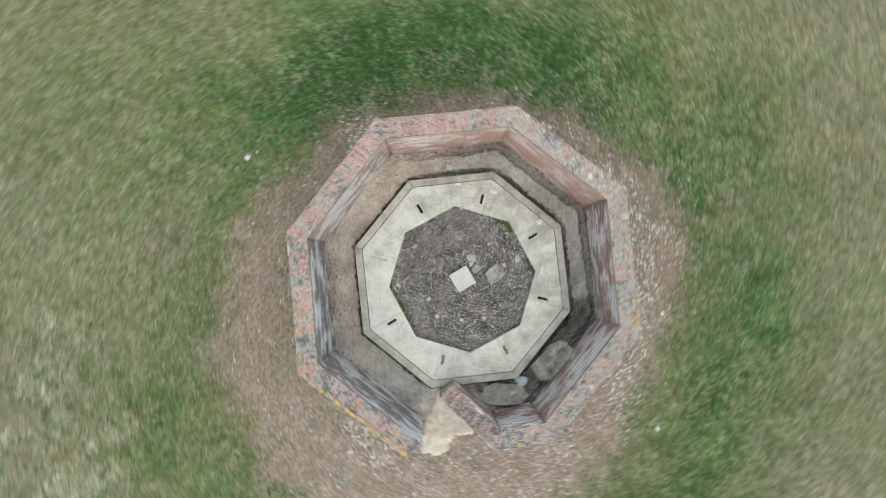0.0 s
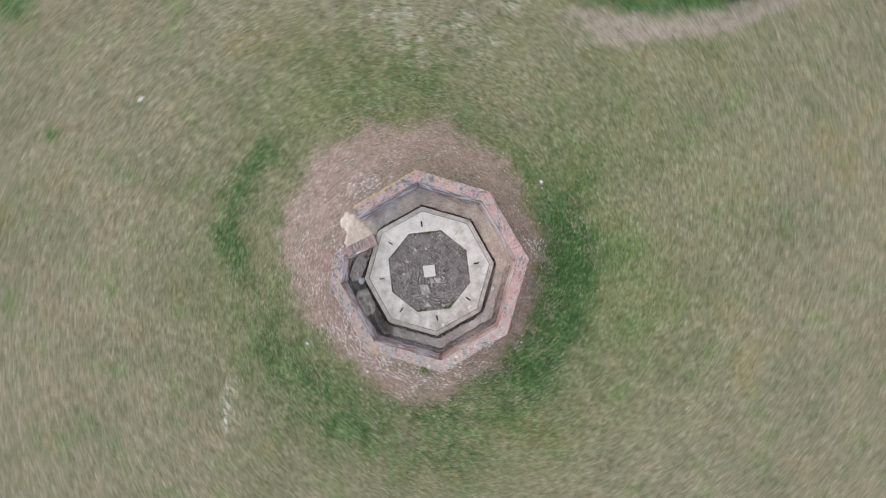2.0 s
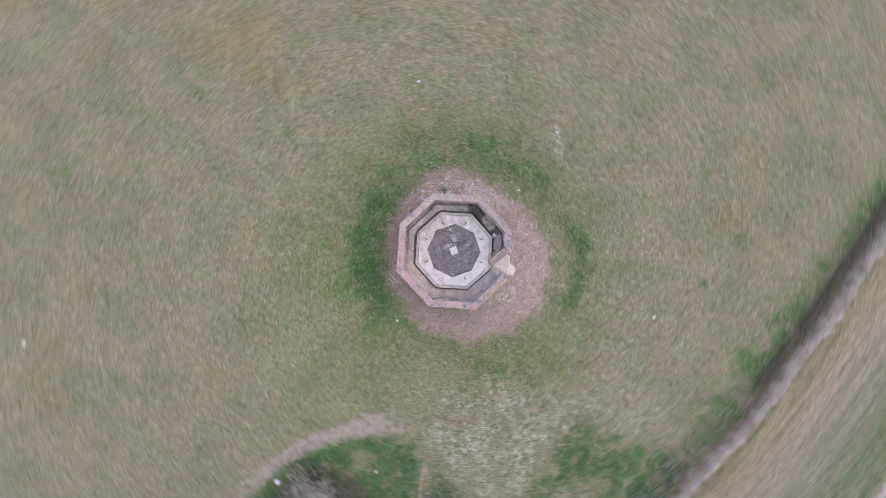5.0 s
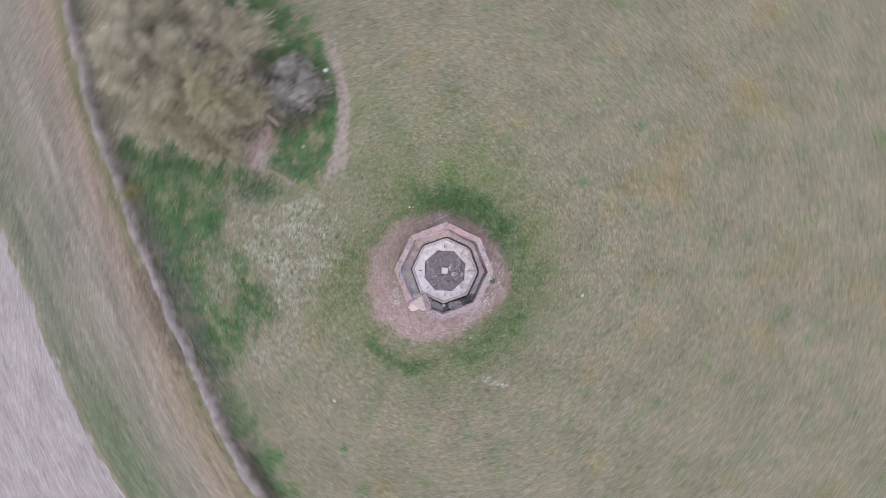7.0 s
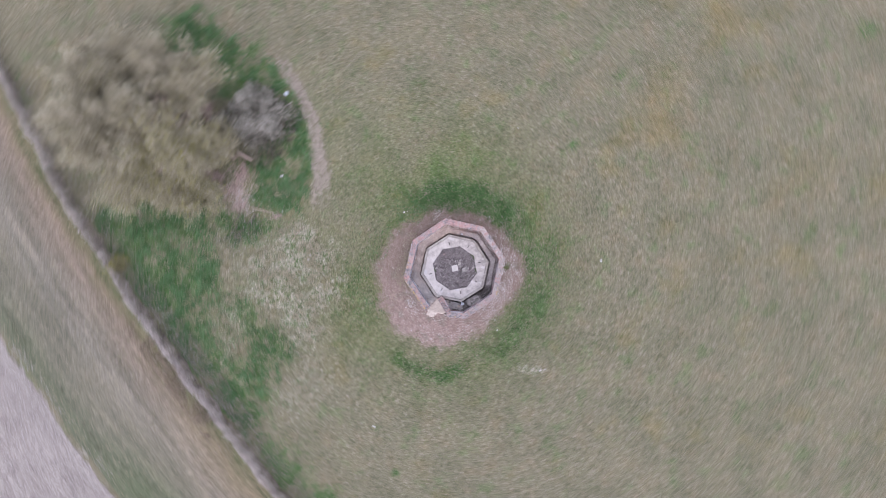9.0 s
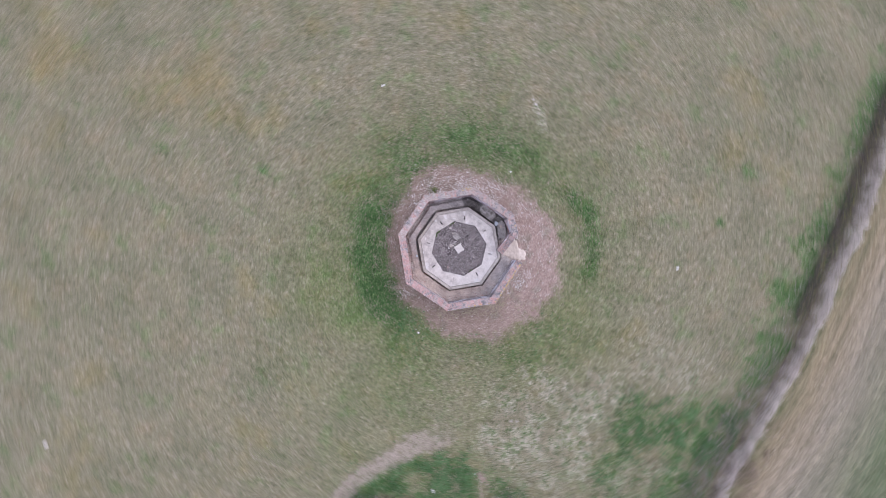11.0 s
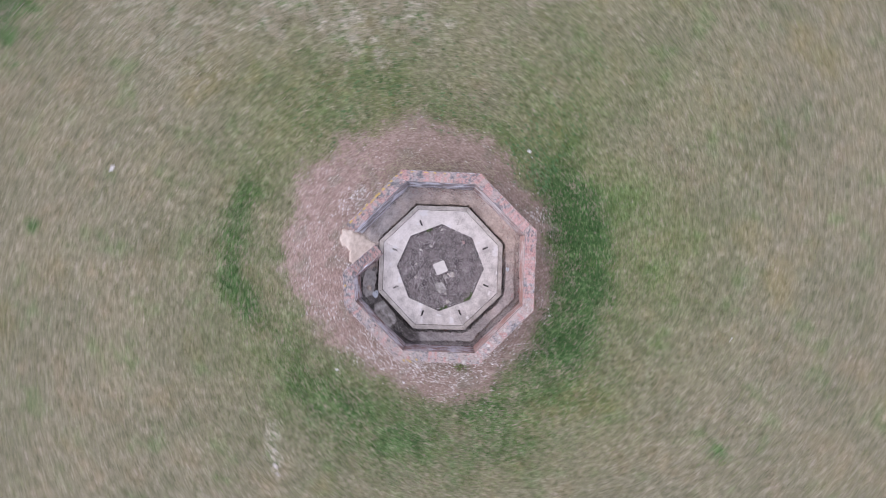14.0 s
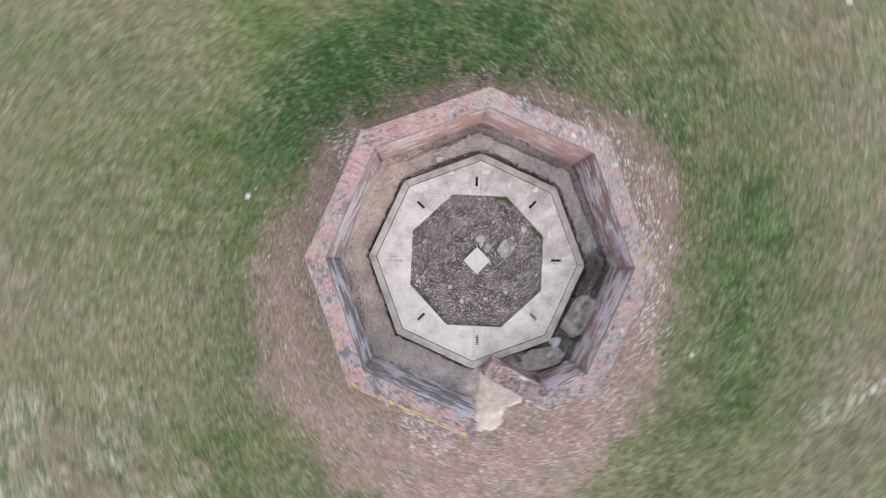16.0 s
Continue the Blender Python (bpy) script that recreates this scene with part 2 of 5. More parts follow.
def cells(nt, co, scale, stretch=None):
    """A random value for each small cell: single tufts, leaves, clods."""
    if stretch:
        mp = nt.nodes.new("ShaderNodeMapping")
        mp.inputs["Scale"].default_value = stretch
        nt.links.new(co, mp.inputs["Vector"])
        co = mp.outputs[0]
    v = add(nt, "ShaderNodeTexVoronoi", Scale=scale)
    nt.links.new(co, v.inputs["Vector"])
    sep = nt.nodes.new("ShaderNodeSeparateColor")
    nt.links.new(v.outputs["Color"], sep.inputs[0])
    return sep.outputs[0], sep.outputs[1]


fine, mid, wide = noise_tex(nt, co, 26.0, 5.0, 0.68), noise_tex(nt, co, 3.6, 4.0, 0.62), noise_tex(nt, co, 0.28, 6.0, 0.62)
cell, cell_b = cells(nt, co, 24.0)
patch = noise_tex(nt, co, 0.75, 5.0, 0.7)
tuft = arith(nt, "ADD", arith(nt, "MULTIPLY", fine, 0.57), arith(nt, "MULTIPLY", cell, 0.16))
tuft = arith(nt, "ADD", tuft, arith(nt, "MULTIPLY", mid, 0.27))


def edge(name, lo=0.35, hi=0.65, rag=0.7):
    """A cover's share at a place, broken up tuft by tuft."""
    w = arith(nt, "ADD", arith(nt, "MULTIPLY", mid, 0.55), arith(nt, "MULTIPLY", cell_b, 0.25))
    w = arith(nt, "ADD", w, arith(nt, "MULTIPLY", fine, 0.20))
    a = arith(nt, "ADD", attribute(nt, name), arith(nt, "MULTIPLY", arith(nt, "SUBTRACT", w, 0.5), rag))
    return step(nt, a, lo, hi)


grass = ramp(nt, tuft, [(0.34, (0.112, 0.109, 0.067)), (0.45, (0.167, 0.161, 0.100)), (0.54, (0.222, 0.21, 0.141)), (0.66, (0.31, 0.29, 0.213))])
warm = mix(nt, 1.0, grass, (1.05, 0.985, 0.82), "MULTIPLY")
pinkish = mix(nt, 1.0, grass, (1.07, 0.995, 0.97), "MULTIPLY")
green = mix(nt, 1.0, grass, (0.78, 0.97, 0.76), "MULTIPLY")
grass = mix(nt, step(nt, patch, 0.52, 0.66), grass, pinkish)
grass = mix(nt, step(nt, patch, 0.47, 0.34), grass, green)
grass = mix(nt, step(nt, wide, 0.54, 0.68), grass, warm)
grass = mix(nt, edge("ochre", 0.1, 1.1, 1.2), grass, mix(nt, 1.0, grass, (1.06, 0.905, 0.58), "MULTIPLY"))
grass = mix(nt, edge("fresh", 0.0, 1.0, 1.1), grass, mix(nt, 1.0, grass, (0.81, 0.98, 0.68), "MULTIPLY"))
shade = noise_tex(nt, co, 0.42, 5.0, 0.65)
grass = mix(nt, 0.8, grass, ramp(nt, shade, [(0.36, (0.80, 0.84, 0.80)), (0.5, (1.0, 1.0, 1.0)), (0.64, (1.16, 1.12, 1.10))]), "MULTIPLY")
lush = ramp(nt, tuft, [(0.36, (0.03, 0.072, 0.02)), (0.5, (0.082, 0.163, 0.055)), (0.64, (0.19, 0.28, 0.12))])
lush = mix(nt, 0.7, lush, ramp(nt, noise_tex(nt, co, 1.7, 5.0, 0.7), [(0.36, (0.62, 0.70, 0.66)), (0.5, (1.0, 1.0, 1.0)), (0.64, (1.22, 1.16, 1.12))]), "MULTIPLY")
lush = mix(nt, step(nt, arith(nt, "ADD", arith(nt, "MULTIPLY", cell_b, 0.4), arith(nt, "MULTIPLY", patch, 0.6)), 0.575, 0.675), lush, (0.27, 0.24, 0.17))
dry = ramp(nt, tuft, [(0.36, (0.08, 0.095, 0.045)), (0.47, (0.25, 0.242, 0.168)), (0.62, (0.56, 0.525, 0.435))])
dry = mix(nt, step(nt, arith(nt, "ADD", arith(nt, "MULTIPLY", noise_tex(nt, co, 3.4, 5.0, 0.7), 0.85), arith(nt, "MULTIPLY", cell_b, 0.15)), 0.51, 0.44), dry, mix(nt, 0.75, grass, lush))
bare = ramp(nt, tuft, [(0.36, (0.20, 0.143, 0.12)), (0.5, (0.308, 0.226, 0.19)), (0.64, (0.45, 0.355, 0.31))])
bare = mix(nt, step(nt, noise_tex(nt, co, 1.6, 5.0, 0.7), 0.50, 0.62), bare, mix(nt, 1.0, bare, (0.84, 0.93, 0.90), "MULTIPLY"))
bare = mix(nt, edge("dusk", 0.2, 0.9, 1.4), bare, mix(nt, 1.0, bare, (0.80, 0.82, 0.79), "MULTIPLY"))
path_c = ramp(nt, tuft, [(0.36, (0.19, 0.16, 0.128)), (0.5, (0.302, 0.257, 0.207)), (0.66, (0.415, 0.367, 0.31))])
# the verge lies in strips along the hedge: rank grass, an ochre strip, wheel tracks, a green headland
lane = nt.nodes.new("ShaderNodeMapping")
lane.inputs["Scale"].default_value = (1.0, 0.13, 1.0)
nt.links.new(co, lane.inputs["Vector"])
place = nt.nodes.new("ShaderNodeSeparateXYZ")
nt.links.new(co, place.inputs[0])
along = nt.nodes.new("ShaderNodeCombineXYZ")
nt.links.new(arith(nt, "MULTIPLY", attribute(nt, "across"), 7.0), along.inputs[0])
nt.links.new(arith(nt, "MULTIPLY", place.outputs[1], 0.07), along.inputs[1])
streak = noise_tex(nt, along.outputs[0], 2.6, 5.0, 0.7)
sway = arith(nt, "MULTIPLY", arith(nt, "SUBTRACT", streak, 0.5), 0.16)
sway = arith(nt, "ADD", sway, arith(nt, "MULTIPLY", arith(nt, "SUBTRACT", patch, 0.5), 0.22))
sway = arith(nt, "ADD", sway, arith(nt, "MULTIPLY", arith(nt, "SUBTRACT", cell_b, 0.5), 0.06))
strip = arith(nt, "ADD", attribute(nt, "across"), sway)
verge = ramp(nt, strip, [(0.03, (0.115, 0.145, 0.068)), (0.12, (0.19, 0.175, 0.102)), (0.22, (0.248, 0.208, 0.135)), (0.32, (0.25, 0.215, 0.152)), (0.42, (0.245, 0.22, 0.165)), (0.52, (0.205, 0.195, 0.14)), (0.64, (0.178, 0.182, 0.122)), (0.78, (0.118, 0.15, 0.082)), (0.97, (0.135, 0.158, 0.092))])
north = ramp(nt, strip, [(0.04, (0.12, 0.15, 0.068)), (0.15, (0.21, 0.182, 0.112)), (0.23, (0.25, 0.205, 0.153)), (0.40, (0.207, 0.191, 0.146)), (0.50, (0.230, 0.217, 0.169)), (0.62, (0.195, 0.187, 0.137)), (0.78, (0.172, 0.172, 0.122)), (0.90, (0.135, 0.152, 0.095)), (0.98, (0.16, 0.165, 0.112))])
verge = mix(nt, step(nt, place.outputs[1], 1.5, 9.0), verge, north)
verge = mix(nt, 0.8, verge, ramp(nt, streak, [(0.34, (0.66, 0.70, 0.66)), (0.5, (1.0, 1.0, 1.0)), (0.66, (1.34, 1.29, 1.26))]), "MULTIPLY")
verge = mix(nt, 0.75, verge, ramp(nt, tuft, [(0.36, (0.5, 0.5, 0.5)), (0.5, (0.98, 0.98, 0.98)), (0.64, (1.6, 1.6, 1.6))]), "MULTIPLY")
clod = cells(nt, co, 22.0, (1.0, 0.8, 1.0))[0]
ridge = noise_tex(nt, lane.outputs[0], 3.0, 3.0, 0.6)
lumps = arith(nt, "ADD", arith(nt, "MULTIPLY", clod, 0.22), arith(nt, "MULTIPLY", fine, 0.50))
lumps = arith(nt, "ADD", lumps, arith(nt, "MULTIPLY", ridge, 0.28))
plough = ramp(nt, lumps, [(0.36, (0.19, 0.163, 0.142)), (0.46, (0.30, 0.264, 0.234)), (0.54, (0.388, 0.348, 0.306)), (0.64, (0.66, 0.615, 0.555))])

col = mix(nt, edge("dry", 0.1, 1.0, 2.6), grass, dry)
col = mix(nt, edge("lush", 0.1, 0.9, 2.0), col, lush)
col = mix(nt, edge("verge", 0.3, 0.7, 0.8), col, verge)
clump = arith(nt, "ADD", arith(nt, "MULTIPLY", noise_tex(nt, co, 10.0, 3.0, 0.6), 0.7), arith(nt, "MULTIPLY", noise_tex(nt, co, 5.0, 2.0, 0.5), 0.3))
col = mix(nt, 1.0, col, ramp(nt, clump, [(0.38, (0.74, 0.755, 0.72)), (0.5, (1.0, 1.0, 1.0)), (0.62, (1.27, 1.25, 1.27))]), "MULTIPLY")
col = mix(nt, edge("path", 0.2, 1.25, 2.6), col, path_c)
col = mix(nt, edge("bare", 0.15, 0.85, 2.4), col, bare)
plough = mix(nt, 1.0, plough, ramp(nt, clump, [(0.38, (0.70, 0.70, 0.70)), (0.5, (1.0, 1.0, 1.0)), (0.62, (1.32, 1.32, 1.32))]), "MULTIPLY")
col = mix(nt, edge("field", 0.4, 0.6, 0.4), col, plough)
nt.links.new(col, b.inputs["Base Color"])
b.inputs["Roughness"].default_value = 0.98
b.inputs["Specular IOR Level"].default_value = 0.15
bump(nt, b, tuft, 0.7, 0.025)


# ---- building helpers ----
def part(name, bm, material, parent=None, label=""):
    me = bpy.data.meshes.new(name)
    bm.to_mesh(me)
    bm.free()
    me.materials.append(material)
    ob = new(name, me)
    if parent:
        ob.parent = parent
    if label:
        tagged(ob, label)
    return ob


def soup(name, verts, faces, material, parent=None, tone=None):
    """A mesh out of many small separate pieces; tone is a value for each vertex."""
    me = bpy.data.meshes.new(name)
    v = np.asarray(verts, dtype=np.float32).reshape(-1, 3)
    f = np.asarray(faces, dtype=np.int32)
    me.vertices.add(len(v))
    me.vertices.foreach_set("co", v.ravel())
    me.loops.add(f.size)
    me.loops.foreach_set("vertex_index", f.ravel())
    me.polygons.add(len(f))
    me.polygons.foreach_set("loop_start", np.arange(0, f.size, f.shape[1], dtype=np.int32))
    if tone is not None:
        a = me.attributes.new("tone", "FLOAT", "POINT")
        a.data.foreach_set("value", np.asarray(tone, dtype=np.float32))
    me.update(calc_edges=True)
    me.materials.append(material)
    ob = new(name, me)
    if parent:
        ob.parent = parent
    return ob


def empty(name, x=0, y=0, z=0):
    e = new(name)
    e.empty_display_size = 0.2
    e.matrix_world = pose(x, y, z)
    return e


RNG = np.random.default_rng(7)
LATTICE = np.random.default_rng(3).random((256, 256))


def vnoise(x, y, size, shift=0.0):
    """Smooth value noise on the plan, 0 to 1, with lumps of about the given size."""
    u, v = np.asarray(x) / size + 91.7 + shift * 17.3, np.asarray(y) / size + 47.1 + shift * 5.9
    i, j = np.floor(u).astype(int), np.floor(v).astype(int)
    a, c = u - i, v - j
    a, c = a * a * (3 - 2 * a), c * c * (3 - 2 * c)
    g = lambda p, q: LATTICE[p % 256, q % 256]
    return (g(i, j) * (1 - a) + g(i + 1, j) * a) * (1 - c) + (g(i, j + 1) * (1 - a) + g(i + 1, j + 1) * a) * c


def fbm(x, y, size, shift=0.0):
    return 0.5 * vnoise(x, y, size, shift) + 0.3 * vnoise(x, y, size / 2.1, shift + 1) + 0.2 * vnoise(x, y, size / 4.3, shift + 2)


def smooth(x, lo, hi):
    u = np.clip((x - lo) / (hi - lo), 0, 1)
    return u * u * (3 - 2 * u)


def around(theta, angles, values):
    """A closed curve through values at angles (degrees, rising)."""
    a = np.concatenate([np.array(angles) - 360, angles, np.array(angles) + 360])
    return np.interp(np.degrees(theta) % 360, a, np.tile(values, 3))


# Plan of the far edges: the hedge and the plough run along y.
def hedge_x(y):
    return np.interp(y, [-60, -13, -7, -3, -0.3, 2.5, 5.85, 9.2, 11.5, 14, 17.2, 20, 24, 70], [-14.7, -15.15, -15.35, -15.3, -15.12, -14.72, -14.28, -13.82, -13.45, -12.9, -12.2, -11.45, -10.2, 4.0])


def field_x(y):
    return np.interp(y, [-60, -14, 1.5, 5, 8, 11, 15.3, 24, 70], [-21.5, -22.3, -22.3, -21.95, -21.6, -21.0, -20.4, -18.6, -6.0])


TRAIL = np.array([(2.4, 20.0), (1.6, 17.0), (1.15, 14.4), (0.85, 12.9), (0.4, 11.6), (-0.5, 10.2), (-1.65, 8.8), (-2.7, 7.6)])


def trail_far(x, y):
    best = np.full(np.shape(x), 1e9)
    for (ax, ay), (bx, by) in zip(TRAIL[:-1], TRAIL[1:]):
        dx, dy = bx - ax, by - ay
        u = np.clip(((x - ax) * dx + (y - ay) * dy) / (dx * dx + dy * dy), 0, 1)
        best = np.minimum(best, np.hypot(x - ax - u * dx, y - ay - u * dy))
    return best


def blob(x, y, cx, cy, rx, ry, turn=0.0):
    c, s = math.cos(radians(turn)), math.sin(radians(turn))
    u, v = (x - cx) * c + (y - cy) * s, -(x - cx) * s + (y - cy) * c
    return 1 - np.sqrt((u / rx) ** 2 + (v / ry) ** 2)


def inside(x, y, poly):
    """Distance to the outline of a plan polygon, positive within."""
    best, odd = np.full(np.shape(x), 1e9), np.zeros(np.shape(x), bool)
    for (ax, ay), (bx, by) in zip(poly, poly[1:] + poly[:1]):
        dx, dy = bx - ax, by - ay
        u = np.clip(((x - ax) * dx + (y - ay) * dy) / (dx * dx + dy * dy), 0, 1)
        best = np.minimum(best, np.hypot(x - ax - u * dx, y - ay - u * dy))
        odd ^= ((ay > y) != (by > y)) & (x < ax + (y - ay) * dx / (dy if dy else 1e-9))
    return np.where(odd, best, -best)


# Plan of the rank growth, straw and bare soil between the pit and the tree.
CLOVER = [(-13.0, 15.5), (-10.3, 15.0), (-8.8, 13.2), (-7.7, 12.4), (-7.4, 11.5), (-8.4, 11.0), (-8.2, 10.0), (-9.4, 8.6), (-9.9, 7.6), (-9.6, 6.0), (-10.2, 5.2), (-12.0, 5.6), (-13.0, 5.0), (-14.4, 4.6), (-13.7, 9.0), (-12.9, 13.0)]
CLOVER_LOW = [(-10.3, 4.9), (-9.4, 4.2), (-9.6, 3.0), (-11.2, 2.6), (-13.8, 1.5), (-14.6, 3.0), (-14.2, 5.5), (-12.0, 4.6)]
NETTLES = [(-8.0, 11.2), (-6.9, 11.3), (-6.1, 9.9), (-5.1, 8.8), (-6.3, 8.6), (-7.6, 9.2)]
RANK = [(-5.0, 11.2), (-5.4, 9.6), (-4.0, 9.0), (-2.6, 9.2), (-1.5, 10.0), (-0.3, 11.4), (0.4, 12.6), (0.7, 13.8), (0.5, 15.4), (0.1, 17.8), (-0.8, 20.2), (-2.6, 20.4), (-2.4, 17.6), (-2.0, 15.6), (-2.0, 12.0), (-3.4, 11.7)]
STRAW = [(-6.8, 8.7), (-5.0, 8.2), (-3.9, 7.0), (-4.2, 4.9), (-6.1, 3.4), (-8.3, 2.2), (-9.4, 2.8), (-8.8, 5.0), (-9.3, 7.4), (-8.6, 8.4), (-8.7, 10.3), (-7.9, 10.4), (-7.6, 8.7)]
STRAW_HIGH = [(-12.1, 7.2), (-11.0, 8.3), (-10.1, 8.0), (-9.9, 6.2), (-11.2, 5.0), (-12.3, 5.4)]
TRODDEN = [(-5.9, 11.9), (-4.2, 12.3), (-4.3, 11.6), (-5.1, 11.0), (-5.55, 10.1), (-4.7, 8.8), (-5.1, 8.7), (-5.9, 9.9), (-6.5, 10.5), (-6.7, 11.3)]


def masks(x, y):
    """How much of each cover lies at a place, 0 to 1."""
    x, y = np.asarray(x, float), np.asarray(y, float)
    r, th = np.hypot(x, y), np.arctan2(y, x)
    n1, n2, n3 = fbm(x, y, 1.2) - 0.5, fbm(x, y, 3.0, 4) - 0.5, fbm(x, y, 0.5, 9) - 0.5
    reach = around(th, [6, 46, 81, 109, 131, 154, 182, 204, 230, 271, 307, 334], [3.15, 3.25, 3.4, 3.75, 4.15, 4.35, 4.65, 4.5, 4.05, 3.5, 3.62, 3.42])
    bare = smooth(reach - r + 1.0 * n1 + 0.8 * n3, -0.65, 0.45)
    weight = around(th, [0, 20, 40, 60, 76, 100, 130, 165, 190, 205, 222, 245, 262, 295, 330], [1.1, 1.3, 1.6, 1.45, 0.75, 0.4, 0.25, 0.2, 0.2, 0.2, 0.3, 0.65, 0.9, 0.85, 0.85])
    gap = around(th, [0, 30, 70, 120, 235, 255, 285, 315, 345], [0.8, 0.65, 0.6, 0.7, 0.8, 1.3, 1.35, 1.15, 0.9])
    width = around(th, [0, 60, 85, 120, 200, 225, 290, 330], [1.35, 1.1, 0.7, 0.7, 0.6, 0.6, 1.4, 1.6])
    lush = weight * np.exp(-(((r - reach - gap) / width) ** 2)) * (0.8 + 0.9 * n1 + 0.5 * n3)
    lush = np.maximum(lush, (0.20 + 0.6 * n2 + 0.4 * n1) * np.exp(-((r / 7.0) ** 6)))
    fresh = (0.62 + 1.0 * n2 + 0.5 * n1) * np.exp(-((np.hypot(x + 0.9, 0.88 * (y - 3.0)) / 8.4) ** 4))
    arc = around(th, [180, 192, 206, 224, 237, 250], [0.0, 0.55, 0.75, 0.75, 0.45, 0.0]) * np.exp(-(((r - around(th, [175, 192, 205, 217, 228, 240], [5.75, 5.85, 6.0, 6.0, 5.5, 4.9])) / 0.62) ** 2))
    lush = np.maximum(lush, arc * (1.05 + 0.6 * n1 + 0.7 * n3))
    h = x - hedge_x(y)
    rank = np.maximum.reduce([np.clip(inside(x, y, p), -2, k) for p, k in ((CLOVER, 0.42), (CLOVER_LOW, 0.22), (NETTLES, 0.4), (RANK, 0.12))])
    side = 0.7 - np.abs(h - 0.85) / 0.9 - 0.06 * np.maximum(0, -y - 4)
    rank = np.maximum(rank, np.where(np.abs(y) < 16, side, -2))
    lush = np.maximum(lush, smooth(rank + 2.2 * n1 + 2.8 * n3, -1.2, 1.0) * (h > 0.05))
    dry = smooth(np.maximum(np.clip(inside(x, y, STRAW), -2, 0.8), np.clip(inside(x, y, STRAW_HIGH), -2, 0.4)) + 1.6 * n1 + 3.0 * n3, -0.5, 0.9)
    dry = np.maximum(dry, 0.5 * smooth(blob(x, y, -10.6, 1.4, 3.4, 2.2) + 1.4 * n1, 0, 0.8))
    dry = np.maximum(dry, smooth(0.5 * blob(x, y, -0.8, -7.1, 1.1, 0.6, -50) + 0.3 * blob(x, y, -1.8, -5.8, 1.6, 0.3, -55) + 1.5 * n3, 0.0, 0.7))
    lush = lush * (1 - 0.62 * dry)
    for cx, cy, size in ((-10.5, -8.15, 0.5), (-10.2, -5.6, 0.3), (13.9, 1.1, 0.4), (9.4, 0.2, 0.4), (25.3, -6.8, 0.7), (3.75, 19.8, 0.5)):
        lush = np.maximum(lush, 0.8 * np.exp(-(((x - cx) / size) ** 2 + ((y - cy) / (0.8 * size)) ** 2)) + 0.6 * n3 * np.exp(-((np.hypot(x - cx, y - cy) / (1.4 * size)) ** 2)))  # single tussocks
    ochre = sum(w * np.exp(-(((x - cx) / a) ** 2 + ((y - cy) / c) ** 2)) for cx, cy, a, c, w in ((13.6, -2.6, 2.4, 2.0, 0.55), (15.4, -0.6, 1.6, 1.4, 0.4), (20.2, -0.9, 2.4, 1.8, 0.6), (17.8, -10.4, 2.0, 1.6, 0.35), (23.8, 2.8, 1.3, 1.2, 0.55), (10.7, 8.4, 1.2, 1.0, 0.35), (19.3, 8.0, 1.3, 1.0, 0.4), (10.6, -7.1, 1.4, 0.8, 0.25), (15.0, -9.5, 1.6, 1.2, 0.3))) + 0.7 * n1
    path = smooth(0.36 + 0.25 * smooth(-y, -10.0, -8.0) + 0.5 * n3 + 0.3 * n1 - trail_far(x, y), -0.25, 0.22) * smooth(y, 6.9, 8.6) * smooth(-y, -16.8, -13.4)
    soil = smooth(np.maximum(np.clip(inside(x, y, TRODDEN), -2, 0.5) + 0.25, 0.6 * blob(x, y, -5.9, 16.4, 4.2, 4.4)) + 1.4 * n1 + 1.0 * n3, 0.0, 0.8)
    verge = smooth(-h, 0.2, 0.5) * smooth(x - field_x(y), 0.1, 0.4)
    across = (-h) / np.maximum(hedge_x(y) - field_x(y), 1.0)
    field = smooth(field_x(y) - x + 0.5 * n3 + 0.25 * n1, -0.12, 0.12)
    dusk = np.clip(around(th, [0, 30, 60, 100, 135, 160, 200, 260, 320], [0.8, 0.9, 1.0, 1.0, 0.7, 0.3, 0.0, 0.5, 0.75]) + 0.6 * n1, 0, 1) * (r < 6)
    return {"dusk": dusk, "bare": np.maximum(bare, soil), "lush": np.clip(lush, 0, 1), "fresh": np.clip(fresh, 0, 1), "dry": dry, "path": path, "verge": verge, "field": field, "across": np.clip(across, 0, 1), "ochre": np.clip(ochre, 0, 1)}


def ground_z(x, y):
    x, y = np.asarray(x, float), np.asarray(y, float)
    r = np.hypot(x, y)
    near = np.exp(-((r / 40.0) ** 4))
    z = -0.10 * np.exp(-((r / 5.5) ** 2)) + near * (0.10 * (fbm(x, y, 6.0, 2) - 0.5) + 0.035 * (fbm(x, y, 0.6, 6) - 0.5))
    z = z + 0.06 * (fbm(x, y, 0.35, 3) - 0.5) * (x < field_x(y)) * near
    return np.where(r < 2.45, -0.42, z)


# ---- large structure: ground ----
def axis(lo, hi, fine_step):
    """Grid lines: close together from lo to hi, wider to the meadow's edge, then out to the horizon."""
    near = np.arange(lo, hi, fine_step)
    mid = np.concatenate([np.arange(-36, lo - 0.1, 0.3), near, np.arange(near[-1] + 0.3, 36, 0.3)])
    out = 36 * 1.28 ** np.arange(1, 17)
    return np.concatenate([-out[::-1], mid, out])


